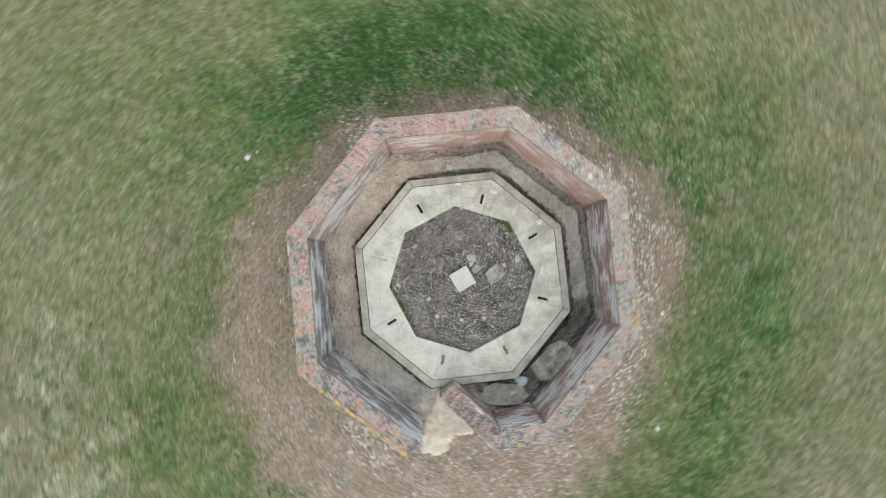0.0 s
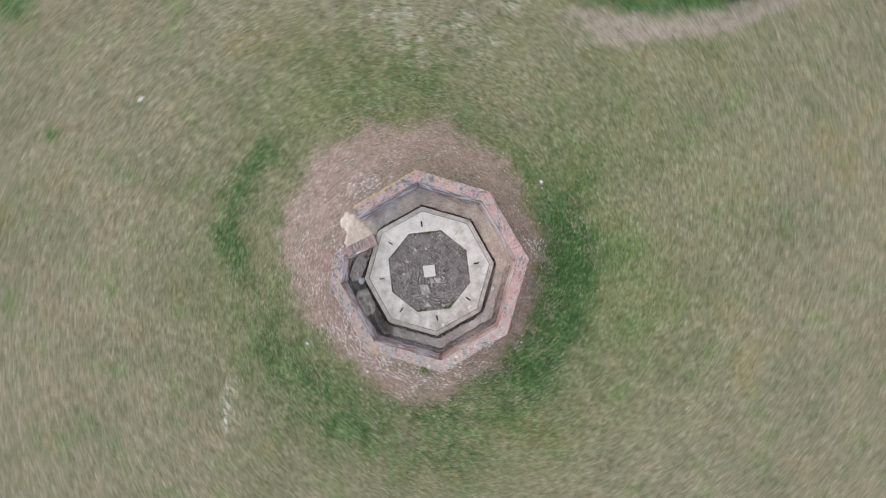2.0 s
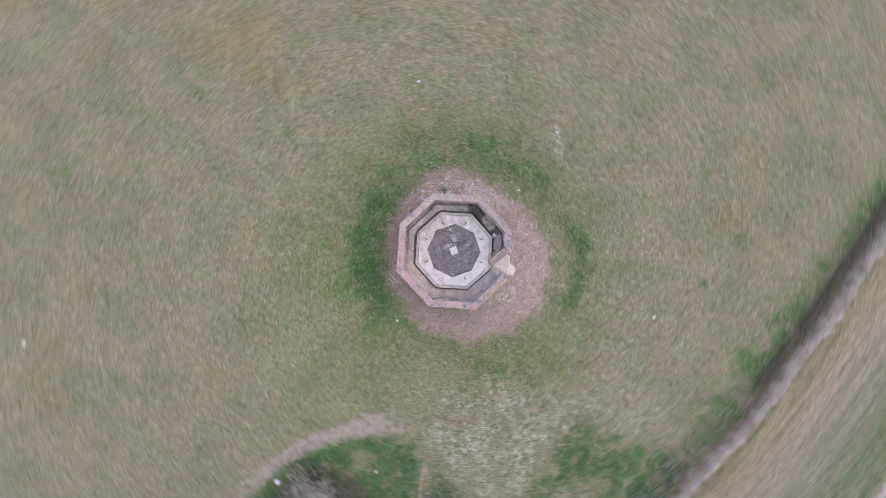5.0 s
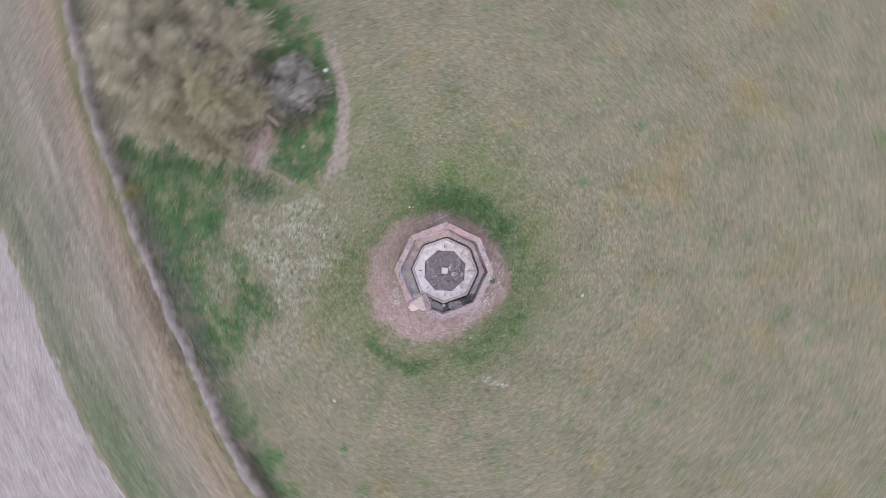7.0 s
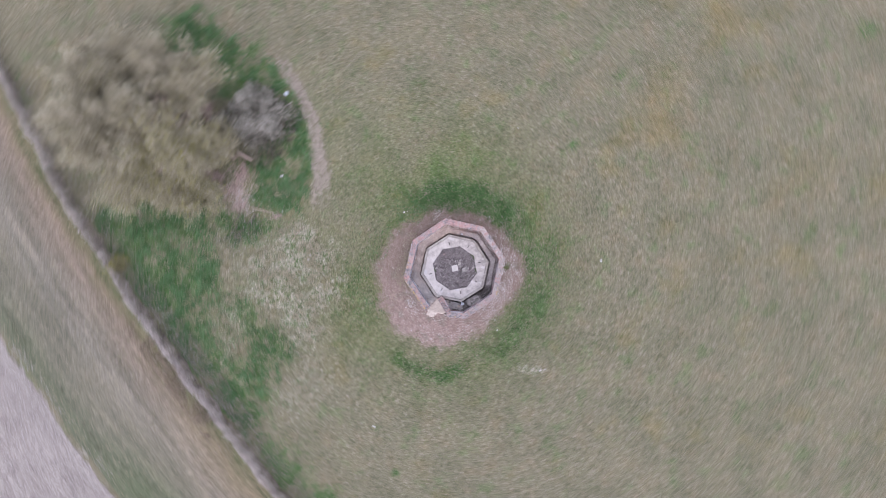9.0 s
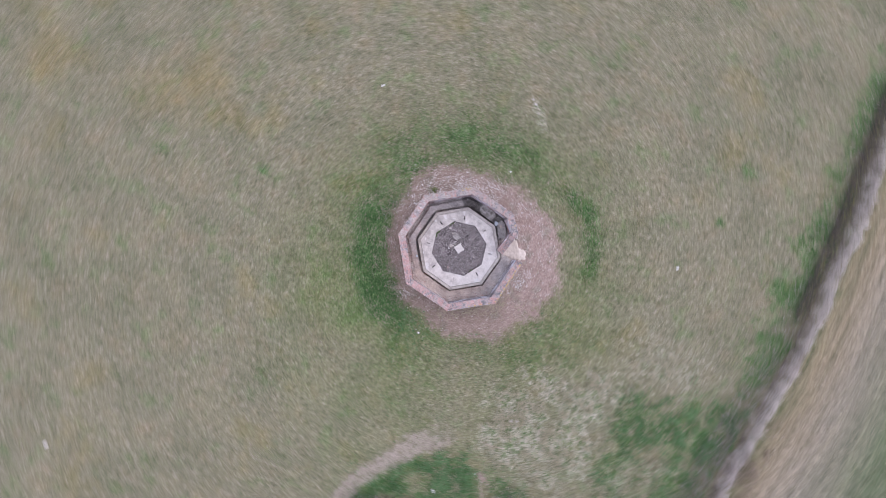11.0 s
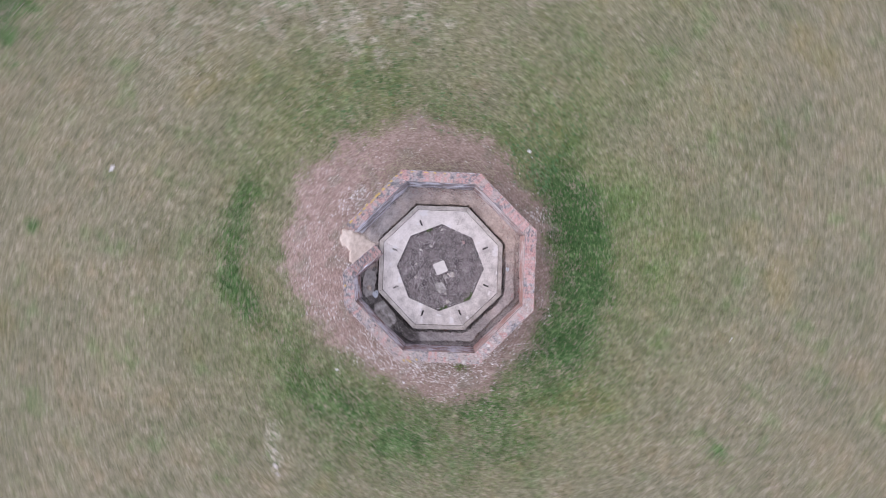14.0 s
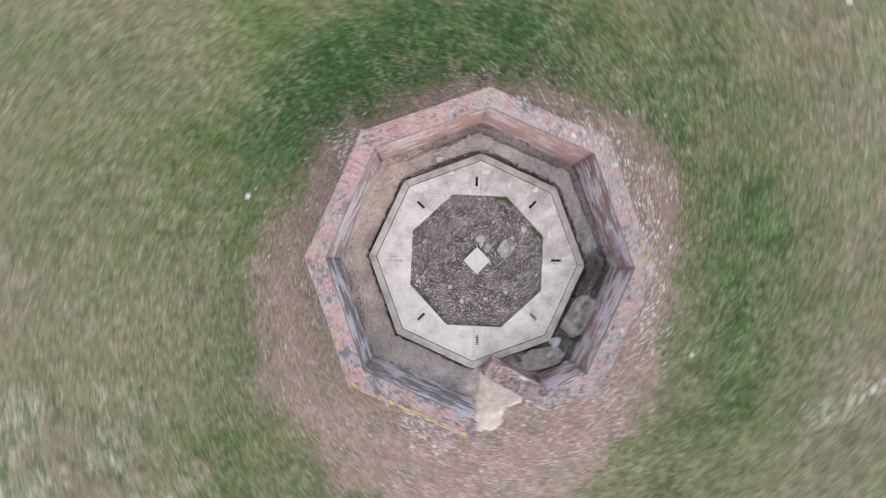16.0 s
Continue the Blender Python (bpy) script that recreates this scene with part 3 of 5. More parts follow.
ax_x, ax_y = axis(-23.4, 8.5, 0.125), axis(-9.0, 19.5, 0.125)
gx, gy = np.meshgrid(ax_x, ax_y, indexing="xy")
gverts = np.stack([gx.ravel(), gy.ravel(), ground_z(gx.ravel(), gy.ravel())], 1)
idx = np.arange(gx.size).reshape(gx.shape)
gfaces = np.stack([idx[:-1, :-1].ravel(), idx[:-1, 1:].ravel(), idx[1:, 1:].ravel(), idx[1:, :-1].ravel()], 1)
ground = soup("ground", gverts, gfaces, GROUND)
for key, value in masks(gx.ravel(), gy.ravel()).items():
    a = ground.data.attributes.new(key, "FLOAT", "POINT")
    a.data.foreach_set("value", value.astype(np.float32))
ground.data.shade_smooth()
tagged(ground, "thin olive and straw-coloured grass with bare earth, a path and a chalky ploughed field", "ground", kind="structure")

# ---- the pit: octagonal brick wall with an entrance, concrete ring, soil ----
FLOOR_Z, RING_Z, TOP_Z, THICK = -0.20, 0.025, 1.41, 0.30


def octagon(radius, phase):
    return [Vector((radius * math.cos(radians(phase + 45 * k)), radius * math.sin(radians(phase + 45 * k)), 0)) for k in range(8)]


def oct_r(th, radius, phase):
    a = (np.degrees(th) - phase) % 45 - 22.5
    return radius * math.cos(radians(22.5)) / np.cos(np.radians(a))


# trench floor, a sheet of trodden soil
rows_r, cols_t = 80, 640
th = np.tile(2 * math.pi * np.arange(cols_t) / cols_t, rows_r)
q = np.repeat(np.arange(rows_r) / (rows_r - 1), cols_t)
R = oct_r(th, 2.58, 11.3)
r = 1.72 + (R - 1.72) * q
x, y = r * np.cos(th), r * np.sin(th)
ring_r, wall_r = oct_r(th, 1.885, 10.4), oct_r(th, 2.43, 11.3)
rag = 0.05 * (fbm(x, y, 0.25, 15) - 0.5) + 0.05 * (vnoise(x, y, 0.035, 19) - 0.5)
dip = 0.24 * (1 - smooth(r, ring_r + 0.025 + rag, ring_r + 0.06 + rag))
worn = around(th, [0, 35, 55, 110, 200, 290, 330], [0.9, 0.6, 0.0, 0.0, 0.0, 0.6, 0.9])
dip += 0.20 * worn * smooth(r, wall_r - 0.15 + 1.6 * rag, wall_r - 0.07 + 1.6 * rag)
dip = np.maximum(dip, 0.24 * worn * (1 - smooth(r, ring_r + 0.06 + 1.5 * rag, ring_r + 0.12 + 1.5 * rag)))
tz = FLOOR_Z + 0.015 + 0.05 * (fbm(x, y, 0.5, 5) - 0.5) + 0.03 * (fbm(x, y, 0.12, 5) - 0.5) - dip
idx = np.arange(rows_r * cols_t).reshape(rows_r, cols_t)
nxt = np.roll(idx, -1, axis=1)
tf = np.stack([idx[:-1].ravel(), idx[1:].ravel(), nxt[1:].ravel(), nxt[:-1].ravel()], 1)
# 0 brown, 0.6 grey, 1 dark, set by bearing with some noise
floor_tone = np.clip(around(th, [10, 40, 70, 120, 150, 190, 215, 225, 260, 290, 330], [0.5, 0.15, 0.0, 0.05, 0.3, 0.32, 0.2, 1.4, 1.4, 0.7, 0.55]) + 0.6 * (fbm(x, y, 0.5, 17) - 0.5), 0, 1)
floor = soup("pit_floor", np.stack([x, y, tz], 1), tf, TRENCH_SOIL, tone=floor_tone)
floor.data.shade_smooth()
tagged(floor, "trodden brown earth floor between the brick wall and the concrete ring", "floor", kind="structure")


def prism(bm, poly, z0, tops):
    """An upright block over a plan polygon; tops holds the height at each corner."""
    lo = [bm.verts.new((p[0], p[1], z0)) for p in poly]
    hi = [bm.verts.new((p[0], p[1], t)) for p, t in zip(poly, tops)]
    k = len(poly)
    bm.faces.new(hi)
    bm.faces.new(lo[::-1])
    for i in range(k):
        bm.faces.new((lo[i], lo[(i + 1) % k], hi[(i + 1) % k], hi[i]))


def worn_brick(name, seed, l=0.272, w=0.070, h=0.10):
    """A brick on edge with rounded, chipped arrises."""
    rnd = random.Random(seed)
    bm = bmesh.new()
    bmesh.ops.create_cube(bm, size=1)
    for v in bm.verts:
        v.co = Vector((v.co.x * w, v.co.y * l, v.co.z * h))
        if v.co.z > 0:
            v.co += Vector((rnd.uniform(-0.006, 0.006), rnd.uniform(-0.018, 0.006), rnd.uniform(-0.012, 0.003)))
    bmesh.ops.bevel(bm, geom=[e for e in bm.edges if max(v.co.z for v in e.verts) > 0], offset=0.008, segments=1, affect="EDGES")
    me = bpy.data.meshes.new(name)
    bm.to_mesh(me)
    bm.free()
    me.materials.append(BRICK)
    return me


BRICKS = [worn_brick("brick", s) for s in range(5)]
HALVES = [worn_brick("brick", s + 20, 0.125) for s in range(3)]
BOX = [(0, 1, 2, 3), (4, 7, 6, 5), (0, 4, 5, 1), (1, 5, 6, 2), (2, 6, 7, 3), (3, 7, 4, 0)]
wall_rng = random.Random(11)
PENDING = []


def wall(name, a, b, za, zb, in_a, in_b, label, face, foot_a=None, foot_b=None):
    """One straight length of brick wall. a, b: the outer top line; in_a, in_b: the inner one; za, zb: its heights;
    foot_a, foot_b: the inner face below a coping that juts out."""
    a, b, in_a, in_b, foot_a, foot_b = (Vector((*p, 0)) for p in (a, b, in_a, in_b, foot_a or in_a, foot_b or in_b))
    along = (b - a).normalized()
    out = Vector((along.y, -along.x, 0))
    if out.dot(a - in_a) < 0:
        out = -out
    body = empty(name, *((a + b) / 2).to_2d(), FLOOR_Z)
    tagged(body, label, "wall", kind="structure")
    base = -body.matrix_world.translation
    bm = bmesh.new()
    e = 0.010
    far = lambda p: za + (zb - za) * max(0, min(1, (Vector(p) - a).dot(along) / (b - a).length))
    for low, high, (c, d) in ((-0.45, 0.104, (foot_a, foot_b)), (None, 0.014, (in_a, in_b))):
        poly = [a - out * e, b - out * e, d + out * e, c + out * e]
        if (poly[1] - poly[0]).cross(poly[2] - poly[1]).z < 0:
            poly = poly[::-1]
        if low is None:  # the coping's bed
            k = [bm.verts.new((p.x, p.y, far(p) - 0.101)) for p in poly]
            t = [bm.verts.new((p.x, p.y, far(p) - high)) for p in poly]
            bm.faces.new(t)
            bm.faces.new(k[::-1])
            for i in range(4):
                bm.faces.new((k[i], k[(i + 1) % 4], t[(i + 1) % 4], t[i]))
        else:
            prism(bm, poly, low, [far(p) - high for p in poly])
    bmesh.ops.translate(bm, verts=bm.verts, vec=base)
    part("core", bm, MORTAR if face is FACE_SHADED else PALE_MORTAR, body, "grey lime mortar core")
    # both faces, course by course, in stretchers
    verts, faces = [], []
    for p, q, o in ((a, b, out), (foot_a, foot_b, -out)):
        d = (q - p).normalized()
        length, z, course = (q - p).length, -0.42, 0
        while z < max(za, zb) - 0.1:
            s = -0.11 if course % 2 else 0.0
            while s < length - 0.03:
                s0, s1 = max(s, 0.004), min(s + 0.213, length - 0.004)
                if s1 - s0 > 0.03 and far(p + d * s1) - 0.1 > z and wall_rng.random() > 0.012:
                    dep = wall_rng.uniform(-0.003, 0.004)
                    k = len(verts)
                    for zz in (z, z + 0.070):
                        for ss, oo in ((s0, -0.03), (s1, -0.03), (s1, dep), (s0, dep)):
                            c = p + d * ss + o * oo + base
                            verts.append((c.x, c.y, zz + base.z))
                    faces += [tuple(k + i for i in f) for f in BOX]
                s += 0.224
            z += 0.075
            course += 1
    bw = soup("brickwork", verts, faces, face, body)
    tagged(bw, "weathered red brick courses with white lime bloom", kind="stuff")
    PENDING.append((body, a, b, in_a, in_b, za, zb, along, out))
    return body


def lay_coping(body, a, b, in_a, in_b, za, zb, along, out):
    """Bricks on edge along the top, a few broken short or gone."""
    length = (b - a).length
    count = int(length / 0.0765)
    for k in range(count):
        s = (k + 0.5) * length / count
        ruin = 1.0 if body.name in ("wall_5", "wall_6", "wall_7", "wall_8") else 0.0
        if wall_rng.random() < 0.03 + 0.07 * ruin:
            continue
        mid_in = in_a + (in_b - in_a) * (s / length)
        half = wall_rng.random() < 0.10 + 0.15 * ruin
        p = a + along * s - out * (THICK / 2 + (wall_rng.choice((-1, 1)) * 0.055 if half else 0) + wall_rng.uniform(-0.008, 0.008))
        lim = (p - in_a).dot(along)
        if lim < 0.02 or (p - in_b).dot(along) > -0.02:
            p = p + out * 0.02
        ob = new("brick", wall_rng.choice(HALVES if half else BRICKS))
        z = za + (zb - za) * s / length - 0.052 + wall_rng.uniform(-0.012, 0.008) - 0.02 * ruin * wall_rng.random()
        ang = math.degrees(math.atan2(along.y, along.x)) + wall_rng.uniform(-3, 3) * (1 + 2 * ruin) + wall_rng.choice((0, 180))
        ob.parent = body
        ob.matrix_parent_inverse = body.matrix_world.inverted()
        ob.matrix_basis = pose(p.x, p.y, z, wall_rng.uniform(-2, 2), wall_rng.uniform(-3, 3), ang)


W = [(2.62, 0.49), (1.50, 2.25), (-0.55, 2.64), (-2.29, 1.56), (-2.67, -0.44), (-1.53, -2.24), (0.47, -2.61), (2.25, -1.47)]
HIGH = [1.41, 1.41, 1.41, 1.41, 1.41, 1.22, 1.38, 1.41]


def inset(k, d):
    """The corner k of the wall's plan, moved inwards by d from both its sides."""
    p, c, q = (Vector(W[(k + i) % 8]) for i in (-1, 0, 1))
    u, v = (c - p).normalized(), (q - c).normalized()
    nu, nv = Vector((-u.y, u.x)), Vector((-v.y, v.x))
    m = (nu + nv).normalized()
    return tuple(c + m * (d / m.dot(nu)))


JUT = [0.12, 0.06, 0.03, 0.03, 0.04, 0.05, 0.07, 0.09]
FOOT = [inset(k, THICK - JUT[k]) for k in range(8)]
SIDES = ["brick wall with a red coping and white lime streaks", "brick wall with a pink mottled coping of bricks on edge"]
# each wall's face copy is picked by how light falls on its inner side
for k in range(4):
    wall(f"wall_{k + 1}", W[k], W[k + 1], HIGH[k], HIGH[k + 1], inset(k, THICK), inset(k + 1, THICK) if k < 3 else (-2.385, -0.475), SIDES[k % 2] if k != 3 else "brick wall beside the entrance, its coping spotted with yellow lichen", (FACE_LIT, FACE_MIX, FACE_SHEEN, FACE_SHEEN)[k], FOOT[k], FOOT[k + 1] if k < 3 else None)
for k in (5, 6, 7):
    wall(f"wall_{k}", W[k], W[(k + 1) % 8], HIGH[k], HIGH[(k + 1) % 8], inset(k, THICK), inset(k + 1 if k < 7 else 0, THICK), "crumbling brick wall with a broken pink coping", FACE_LIT if k == 7 else FACE_SHADED, FOOT[k], FOOT[(k + 1) % 8])
BEND_OUT, BEND_IN = (-2.08, -1.56), (-1.77, -1.48)
wall("wall_8", BEND_OUT, W[5], 1.05, 1.22, BEND_IN, inset(5, THICK), "low worn stub of brick wall beside the entrance", FACE_SHADED)
wall("wall_9", (-1.83, -0.49), BEND_OUT, 0.62, 1.05, (-1.53, -0.60), BEND_IN, "broken brick baffle wall that slopes down to the concrete ring", FACE_SHADED)

# concrete ring: eight panels with a socket slot each, and an outer rim
ring = empty("gun_platform", 0, 0, FLOOR_Z)
tagged(ring, "octagonal pale concrete ring of eight cast panels round a soil-filled centre", "platform")
PH = 10.4
outer, inner_rim, hole = octagon(1.885, PH), octagon(1.745, PH), octagon(1.235, PH + 22.5)
for k in range(8):
    v0, v1 = inner_rim[k], inner_rim[(k + 1) % 8]
    h0 = hole[k]
    m0, m1 = (hole[k - 1] + hole[k]) / 2, (hole[k] + hole[(k + 1) % 8]) / 2
    mid_in = (m0 + m1 + v0 + v1) / 4
    loop = [v0, v1, m1, h0, m0]
    loop = [p + (mid_in - p).normalized() * 0.002 for p in loop]
    ang = radians(PH + 45 * k + 2.7)
    c, t = Vector((math.cos(ang), math.sin(ang), 0)), Vector((-math.sin(ang), math.cos(ang), 0))
    slot = [c * 1.38 + c * su * 0.085 + t * sv * 0.022 for su, sv in ((-1, -1), (1, -1), (1, 1), (-1, 1))]
    bm = bmesh.new()
    lv = [bm.verts.new((p.x, p.y, RING_Z - FLOOR_Z)) for p in loop]
    sv = [bm.verts.new((p.x, p.y, RING_Z - FLOOR_Z)) for p in slot]
    edges = [bm.edges.new((vs[i], vs[(i + 1) % len(vs)])) for vs in (lv, sv) for i in range(len(vs))]
    bmesh.ops.triangle_fill(bm, use_beauty=True, edges=edges, normal=(0, 0, 1))
    top = bm.faces[:]
    down = bmesh.ops.extrude_face_region(bm, geom=top)
    moved = [g for g in down["geom"] if isinstance(g, bmesh.types.BMVert)]
    bmesh.ops.translate(bm, verts=moved, vec=(0, 0, -0.26))
    bmesh.ops.recalc_face_normals(bm, faces=bm.faces)
    panel = part("panel", bm, CONCRETE, ring)
    # what lies in the slot: a bottom coloured as shade, or a fill nearly to the top
    bm = bmesh.new()
    fill = {2: 0.006, 4: 0.05, 5: 0.03}.get(k, 0.12)
    prism(bm, [p + (c * 1.38 - p) * 0.02 for p in slot], -0.06, [RING_Z - FLOOR_Z - fill] * 4)
    part("socket", bm, SHADE if fill > 0.02 else RIM, panel, "dark recessed socket slot" if fill > 0.02 else "socket slot filled with cement")
    for n_bit in range(4 if k in (4, 5) else 0):  # broken bits wedged in the slot
        bm = bmesh.new()
        mid_bit = c * (1.315 + 0.043 * n_bit) + t * (0.004 if n_bit % 2 else -0.004)
        prism(bm, [mid_bit + c * su * 0.012 + t * sv * 0.017 for su, sv in ((-1, -1), (1, -0.8), (0.8, 1), (-1, 0.9))], -0.04, [RING_Z - FLOOR_Z - 0.012] * 4)
        part("debris", bm, RIM, panel, "bit of broken cement wedged in the slot")
    bm = bmesh.new()
    o0, o1 = outer[k], outer[(k + 1) % 8]
    g = 0.011
    q = [o0.lerp(o1, 0.002), o1.lerp(o0, 0.002), v1.lerp(v0, 0.002) + (v1.normalized() * g), v0.lerp(v1, 0.002) + (v0.normalized() * g)]
    prism(bm, [(p.x, p.y) for p in (q[3], q[0], q[1], q[2])], -0.06, [RING_Z - FLOOR_Z - 0.004, RING_Z - FLOOR_Z - 0.018, RING_Z - FLOOR_Z - 0.018, RING_Z - FLOOR_Z - 0.004])
    bmesh.ops.recalc_face_normals(bm, faces=bm.faces)
    bmesh.ops.bevel(bm, geom=[e for e in bm.edges if all(v.co.z > 0.1 for v in e.verts)], offset=0.006, segments=1, affect="EDGES")
    part("rim", bm, RIM, ring, "darker weathered concrete rim")

# soil in the middle of the ring
tv, tf = [], []
for i in range(22):
    for j in range(96):
        th = 2 * math.pi * j / 96
        r = float(oct_r(th, 1.29, PH + 22.5)) * (i + 0.001) / 21
        x, y = r * math.cos(th), r * math.sin(th)
        tv.append((x, y, -0.045 - 0.035 * float(smooth(r, 0.8, 1.2)) + 0.05 * float(fbm(x, y, 0.4, 12) - 0.5)))
for i in range(21):
    for j in range(96):
        tf.append((i * 96 + j, (i + 1) * 96 + j, (i + 1) * 96 + (j + 1) % 96, i * 96 + (j + 1) % 96))
soil = soup("soil", tv, tf, HOLE_SOIL)
soil.data.shade_smooth()
tagged(soil, "dark gritty soil filling the middle of the concrete ring", "soil", kind="structure")

# ---- loose things in the pit ----
def stone_mesh(name, seed, size, flat=0.7, rough=0.4, cuts=3):
    """A broken stone: an icosphere pushed into lumps and flats."""
    rnd = random.Random(seed)
    bm = bmesh.new()
    bmesh.ops.create_icosphere(bm, subdivisions=cuts, radius=0.5)
    shift = Vector((rnd.uniform(-9, 9), rnd.uniform(-9, 9), rnd.uniform(-9, 9)))
    planes = [(Vector((rnd.gauss(0, 1), rnd.gauss(0, 1), rnd.gauss(0, 0.7))).normalized(), rnd.uniform(0.3, 0.45)) for _ in range(7)]
    for v in bm.verts:
        v.co *= 1 + rough * noise.noise(v.co * 2.5 + shift) + 0.3 * rough * noise.noise(v.co * 7.0 + shift)
        for nrm, d in planes:
            over = v.co.dot(nrm) - d
            if over > 0:
                v.co -= nrm * over * 0.85
        v.co = Vector((v.co.x * size[0], v.co.y * size[1], v.co.z * size[2]))
    low = min(v.co.z for v in bm.verts)
    bmesh.ops.translate(bm, verts=bm.verts, vec=(0, 0, -low))
    return bm


def stone(name, seed, x, y, z, size, turn, material, label, category="stone"):
    ob = part(name, stone_mesh(name, seed, size), material)
    ob.matrix_world = pose(x, y, z, 0, 0, turn)
    return tagged(ob, label, category, {"pebble": "pebbles on the soil", "stone": "loose stones"}.get(name, ""))


def soil_z(x, y):
    r = math.hypot(x, y)
    return -0.045 - 0.035 * float(smooth(r, 0.8, 1.2)) + 0.05 * float(fbm(x, y, 0.4, 12) - 0.5)


bm = bmesh.new()
bmesh.ops.create_cube(bm, size=1)
for v in bm.verts:
    v.co = Vector((v.co.x * 0.335, v.co.y * 0.335, v.co.z * 0.07))
bmesh.ops.bevel(bm, geom=bm.edges[:], offset=0.008, segments=2, affect="EDGES")
slab = part("paving_slab", bm, SLAB)
slab.matrix_world = pose(0, 0, -0.012, 1, -1, 57.5)
tagged(slab, "small square pale concrete slab lying on dark soil", "slab")

stone("stone", 1, 0.385, 0.03, soil_z(0.38, 0.02) - 0.015, (0.13, 0.17, 0.09), 20, FLINT, "pale cream broken stone on dark soil")
stone("rubble_lump", 2, 0.33, -0.44, soil_z(0.33, -0.44) - 0.03, (0.33, 0.36, 0.14), 40, RUBBLE, "large grey lump of concrete rubble on dark soil", "rubble")
stone("stone", 3, 0.26, -0.13, soil_z(0.26, -0.13) - 0.01, (0.14, 0.17, 0.07), 70, RUBBLE, "grey broken stone beside the pale slab")
stone("stone", 4, 0.29, -0.02, soil_z(0.29, -0.02) - 0.01, (0.09, 0.08, 0.06), 10, FLINT, "small white stone beside the pale slab")
stone("stone", 5, 0.71, -0.68, soil_z(0.71, -0.68) - 0.01, (0.15, 0.11, 0.06), 120, FLINT, "white angular chip of stone on dark soil")
stone("stone", 6, 0.53, -0.52, soil_z(0.53, -0.52) - 0.01, (0.07, 0.08, 0.05), 0, FLINT, "small pale pebble on dark soil")
stone("brick_fragment", 7, 0.12, 0.97, soil_z(0.12, 0.97) - 0.01, (0.09, 0.11, 0.06), 30, BRICK, "small pink fragment of brick on dark soil", "rubble")
stone("stone", 8, -0.58, 0.91, soil_z(-0.58, 0.91) - 0.01, (0.10, 0.07, 0.05), 75, FLINT, "small white stone near the ring's edge")
for seed, (x, y) in enumerate([(-0.35, -0.05), (-0.55, 0.35), (-0.25, 0.5), (0.05, 0.55), (-0.62, -0.30), (-0.1, -0.8), (0.45, -0.85), (-0.75, 0.1), (0.6, 0.35), (0.15, -0.62), (-0.42, -0.62), (0.85, 0.1)]):
    s = 0.05 + 0.045 * ((seed * 37) % 11) / 11
    stone("pebble", 40 + seed, x, y, soil_z(x, y) - 0.008, (s, s * 1.2, s * 0.6), seed * 53, [RUBBLE, FLINT, RUBBLE][seed % 3], ["small grey pebble on dark soil", "small pale pebble on dark soil", "small dull grey pebble on dark soil"][seed % 3], "pebble")

# a short stick on the soil
def tube_points(points, radii, sides=6):
    verts, faces = [], []
    for i, (p, r) in enumerate(zip(points, radii)):
        d = (points[min(i + 1, len(points) - 1)] - points[max(i - 1, 0)]).normalized()
        u = d.orthogonal().normalized()
        w = d.cross(u)
        for k in range(sides):
            a = 2 * math.pi * k / sides
            verts.append(p + (u * math.cos(a) + w * math.sin(a)) * r)
    for i in range(len(points) - 1):
        for k in range(sides):
            a, c = i * sides + k, i * sides + (k + 1) % sides
            faces.append((a, c, c + sides, a + sides))
    return verts, faces


def tube(name, points, radii, material, parent=None, sides=6, label=""):
    verts, faces = tube_points([Vector(p) for p in points], radii, sides)
    bm = bmesh.new()
    vs = [bm.verts.new(v) for v in verts]
    for f in faces:
        bm.faces.new([vs[i] for i in f])
    bm.faces.new(vs[:sides][::-1])
    bm.faces.new(vs[-sides:])
    ob = part(name, bm, material, parent, label)
    ob.data.shade_smooth()
    return ob


stick = tube("stick", [(-0.30, 0.62, soil_z(-0.3, 0.62) + 0.012), (-0.36, 0.53, soil_z(-0.36, 0.53) + 0.015), (-0.38, 0.43, soil_z(-0.38, 0.43) + 0.012)], [0.009, 0.011, 0.007], BARK)
tagged(stick, "short brown dead stick lying on dark soil", "stick")


def plate(name, cx, cy, cz, rx, ry, thick, turn, seed, material, tilt=(0, 0)):
    """A broken flat slab with a ragged outline."""
    rnd = random.Random(seed)
    bm = bmesh.new()
    k = 18
    pts = []
    for i in range(k):
        a = 2 * math.pi * i / k
        q = 1 / max(abs(math.cos(a)), abs(math.sin(a))) ** 0.55
        q *= rnd.uniform(0.88, 1.06)
        pts.append((rx * q * math.cos(a), ry * q * math.sin(a)))
    prism(bm, pts, 0, [thick] * k)
    top = [f for f in bm.faces if all(v.co.z > thick / 2 for v in f.verts)]
    bmesh.ops.bevel(bm, geom=[e for e in top[0].edges], offset=0.012, segments=2, affect="EDGES")
    bmesh.ops.triangulate(bm, faces=[f for f in bm.faces if len(f.verts) > 4])
    ob = part(name, bm, material)
    ob.matrix_world = pose(cx, cy, cz, tilt[0], tilt[1], turn)
    return ob


tagged(plate("broken_slab", -0.54, -1.98, -0.215, 0.40, 0.235, 0.11, -22, 3, WEATHERED, (3, 2)), "large broken grey concrete slab lying in the trench", "slab")
tagged(plate("broken_slab", -1.42, -1.52, -0.215, 0.19, 0.40, 0.08, 28, 8, RUBBLE, (-2, 3)), "broken dark grey slab beside the baffle wall", "slab")
stone("stone", 12, -1.33, -1.62, -0.125, (0.13, 0.16, 0.10), 20, SAND, "yellowish lump of stone on a broken slab")
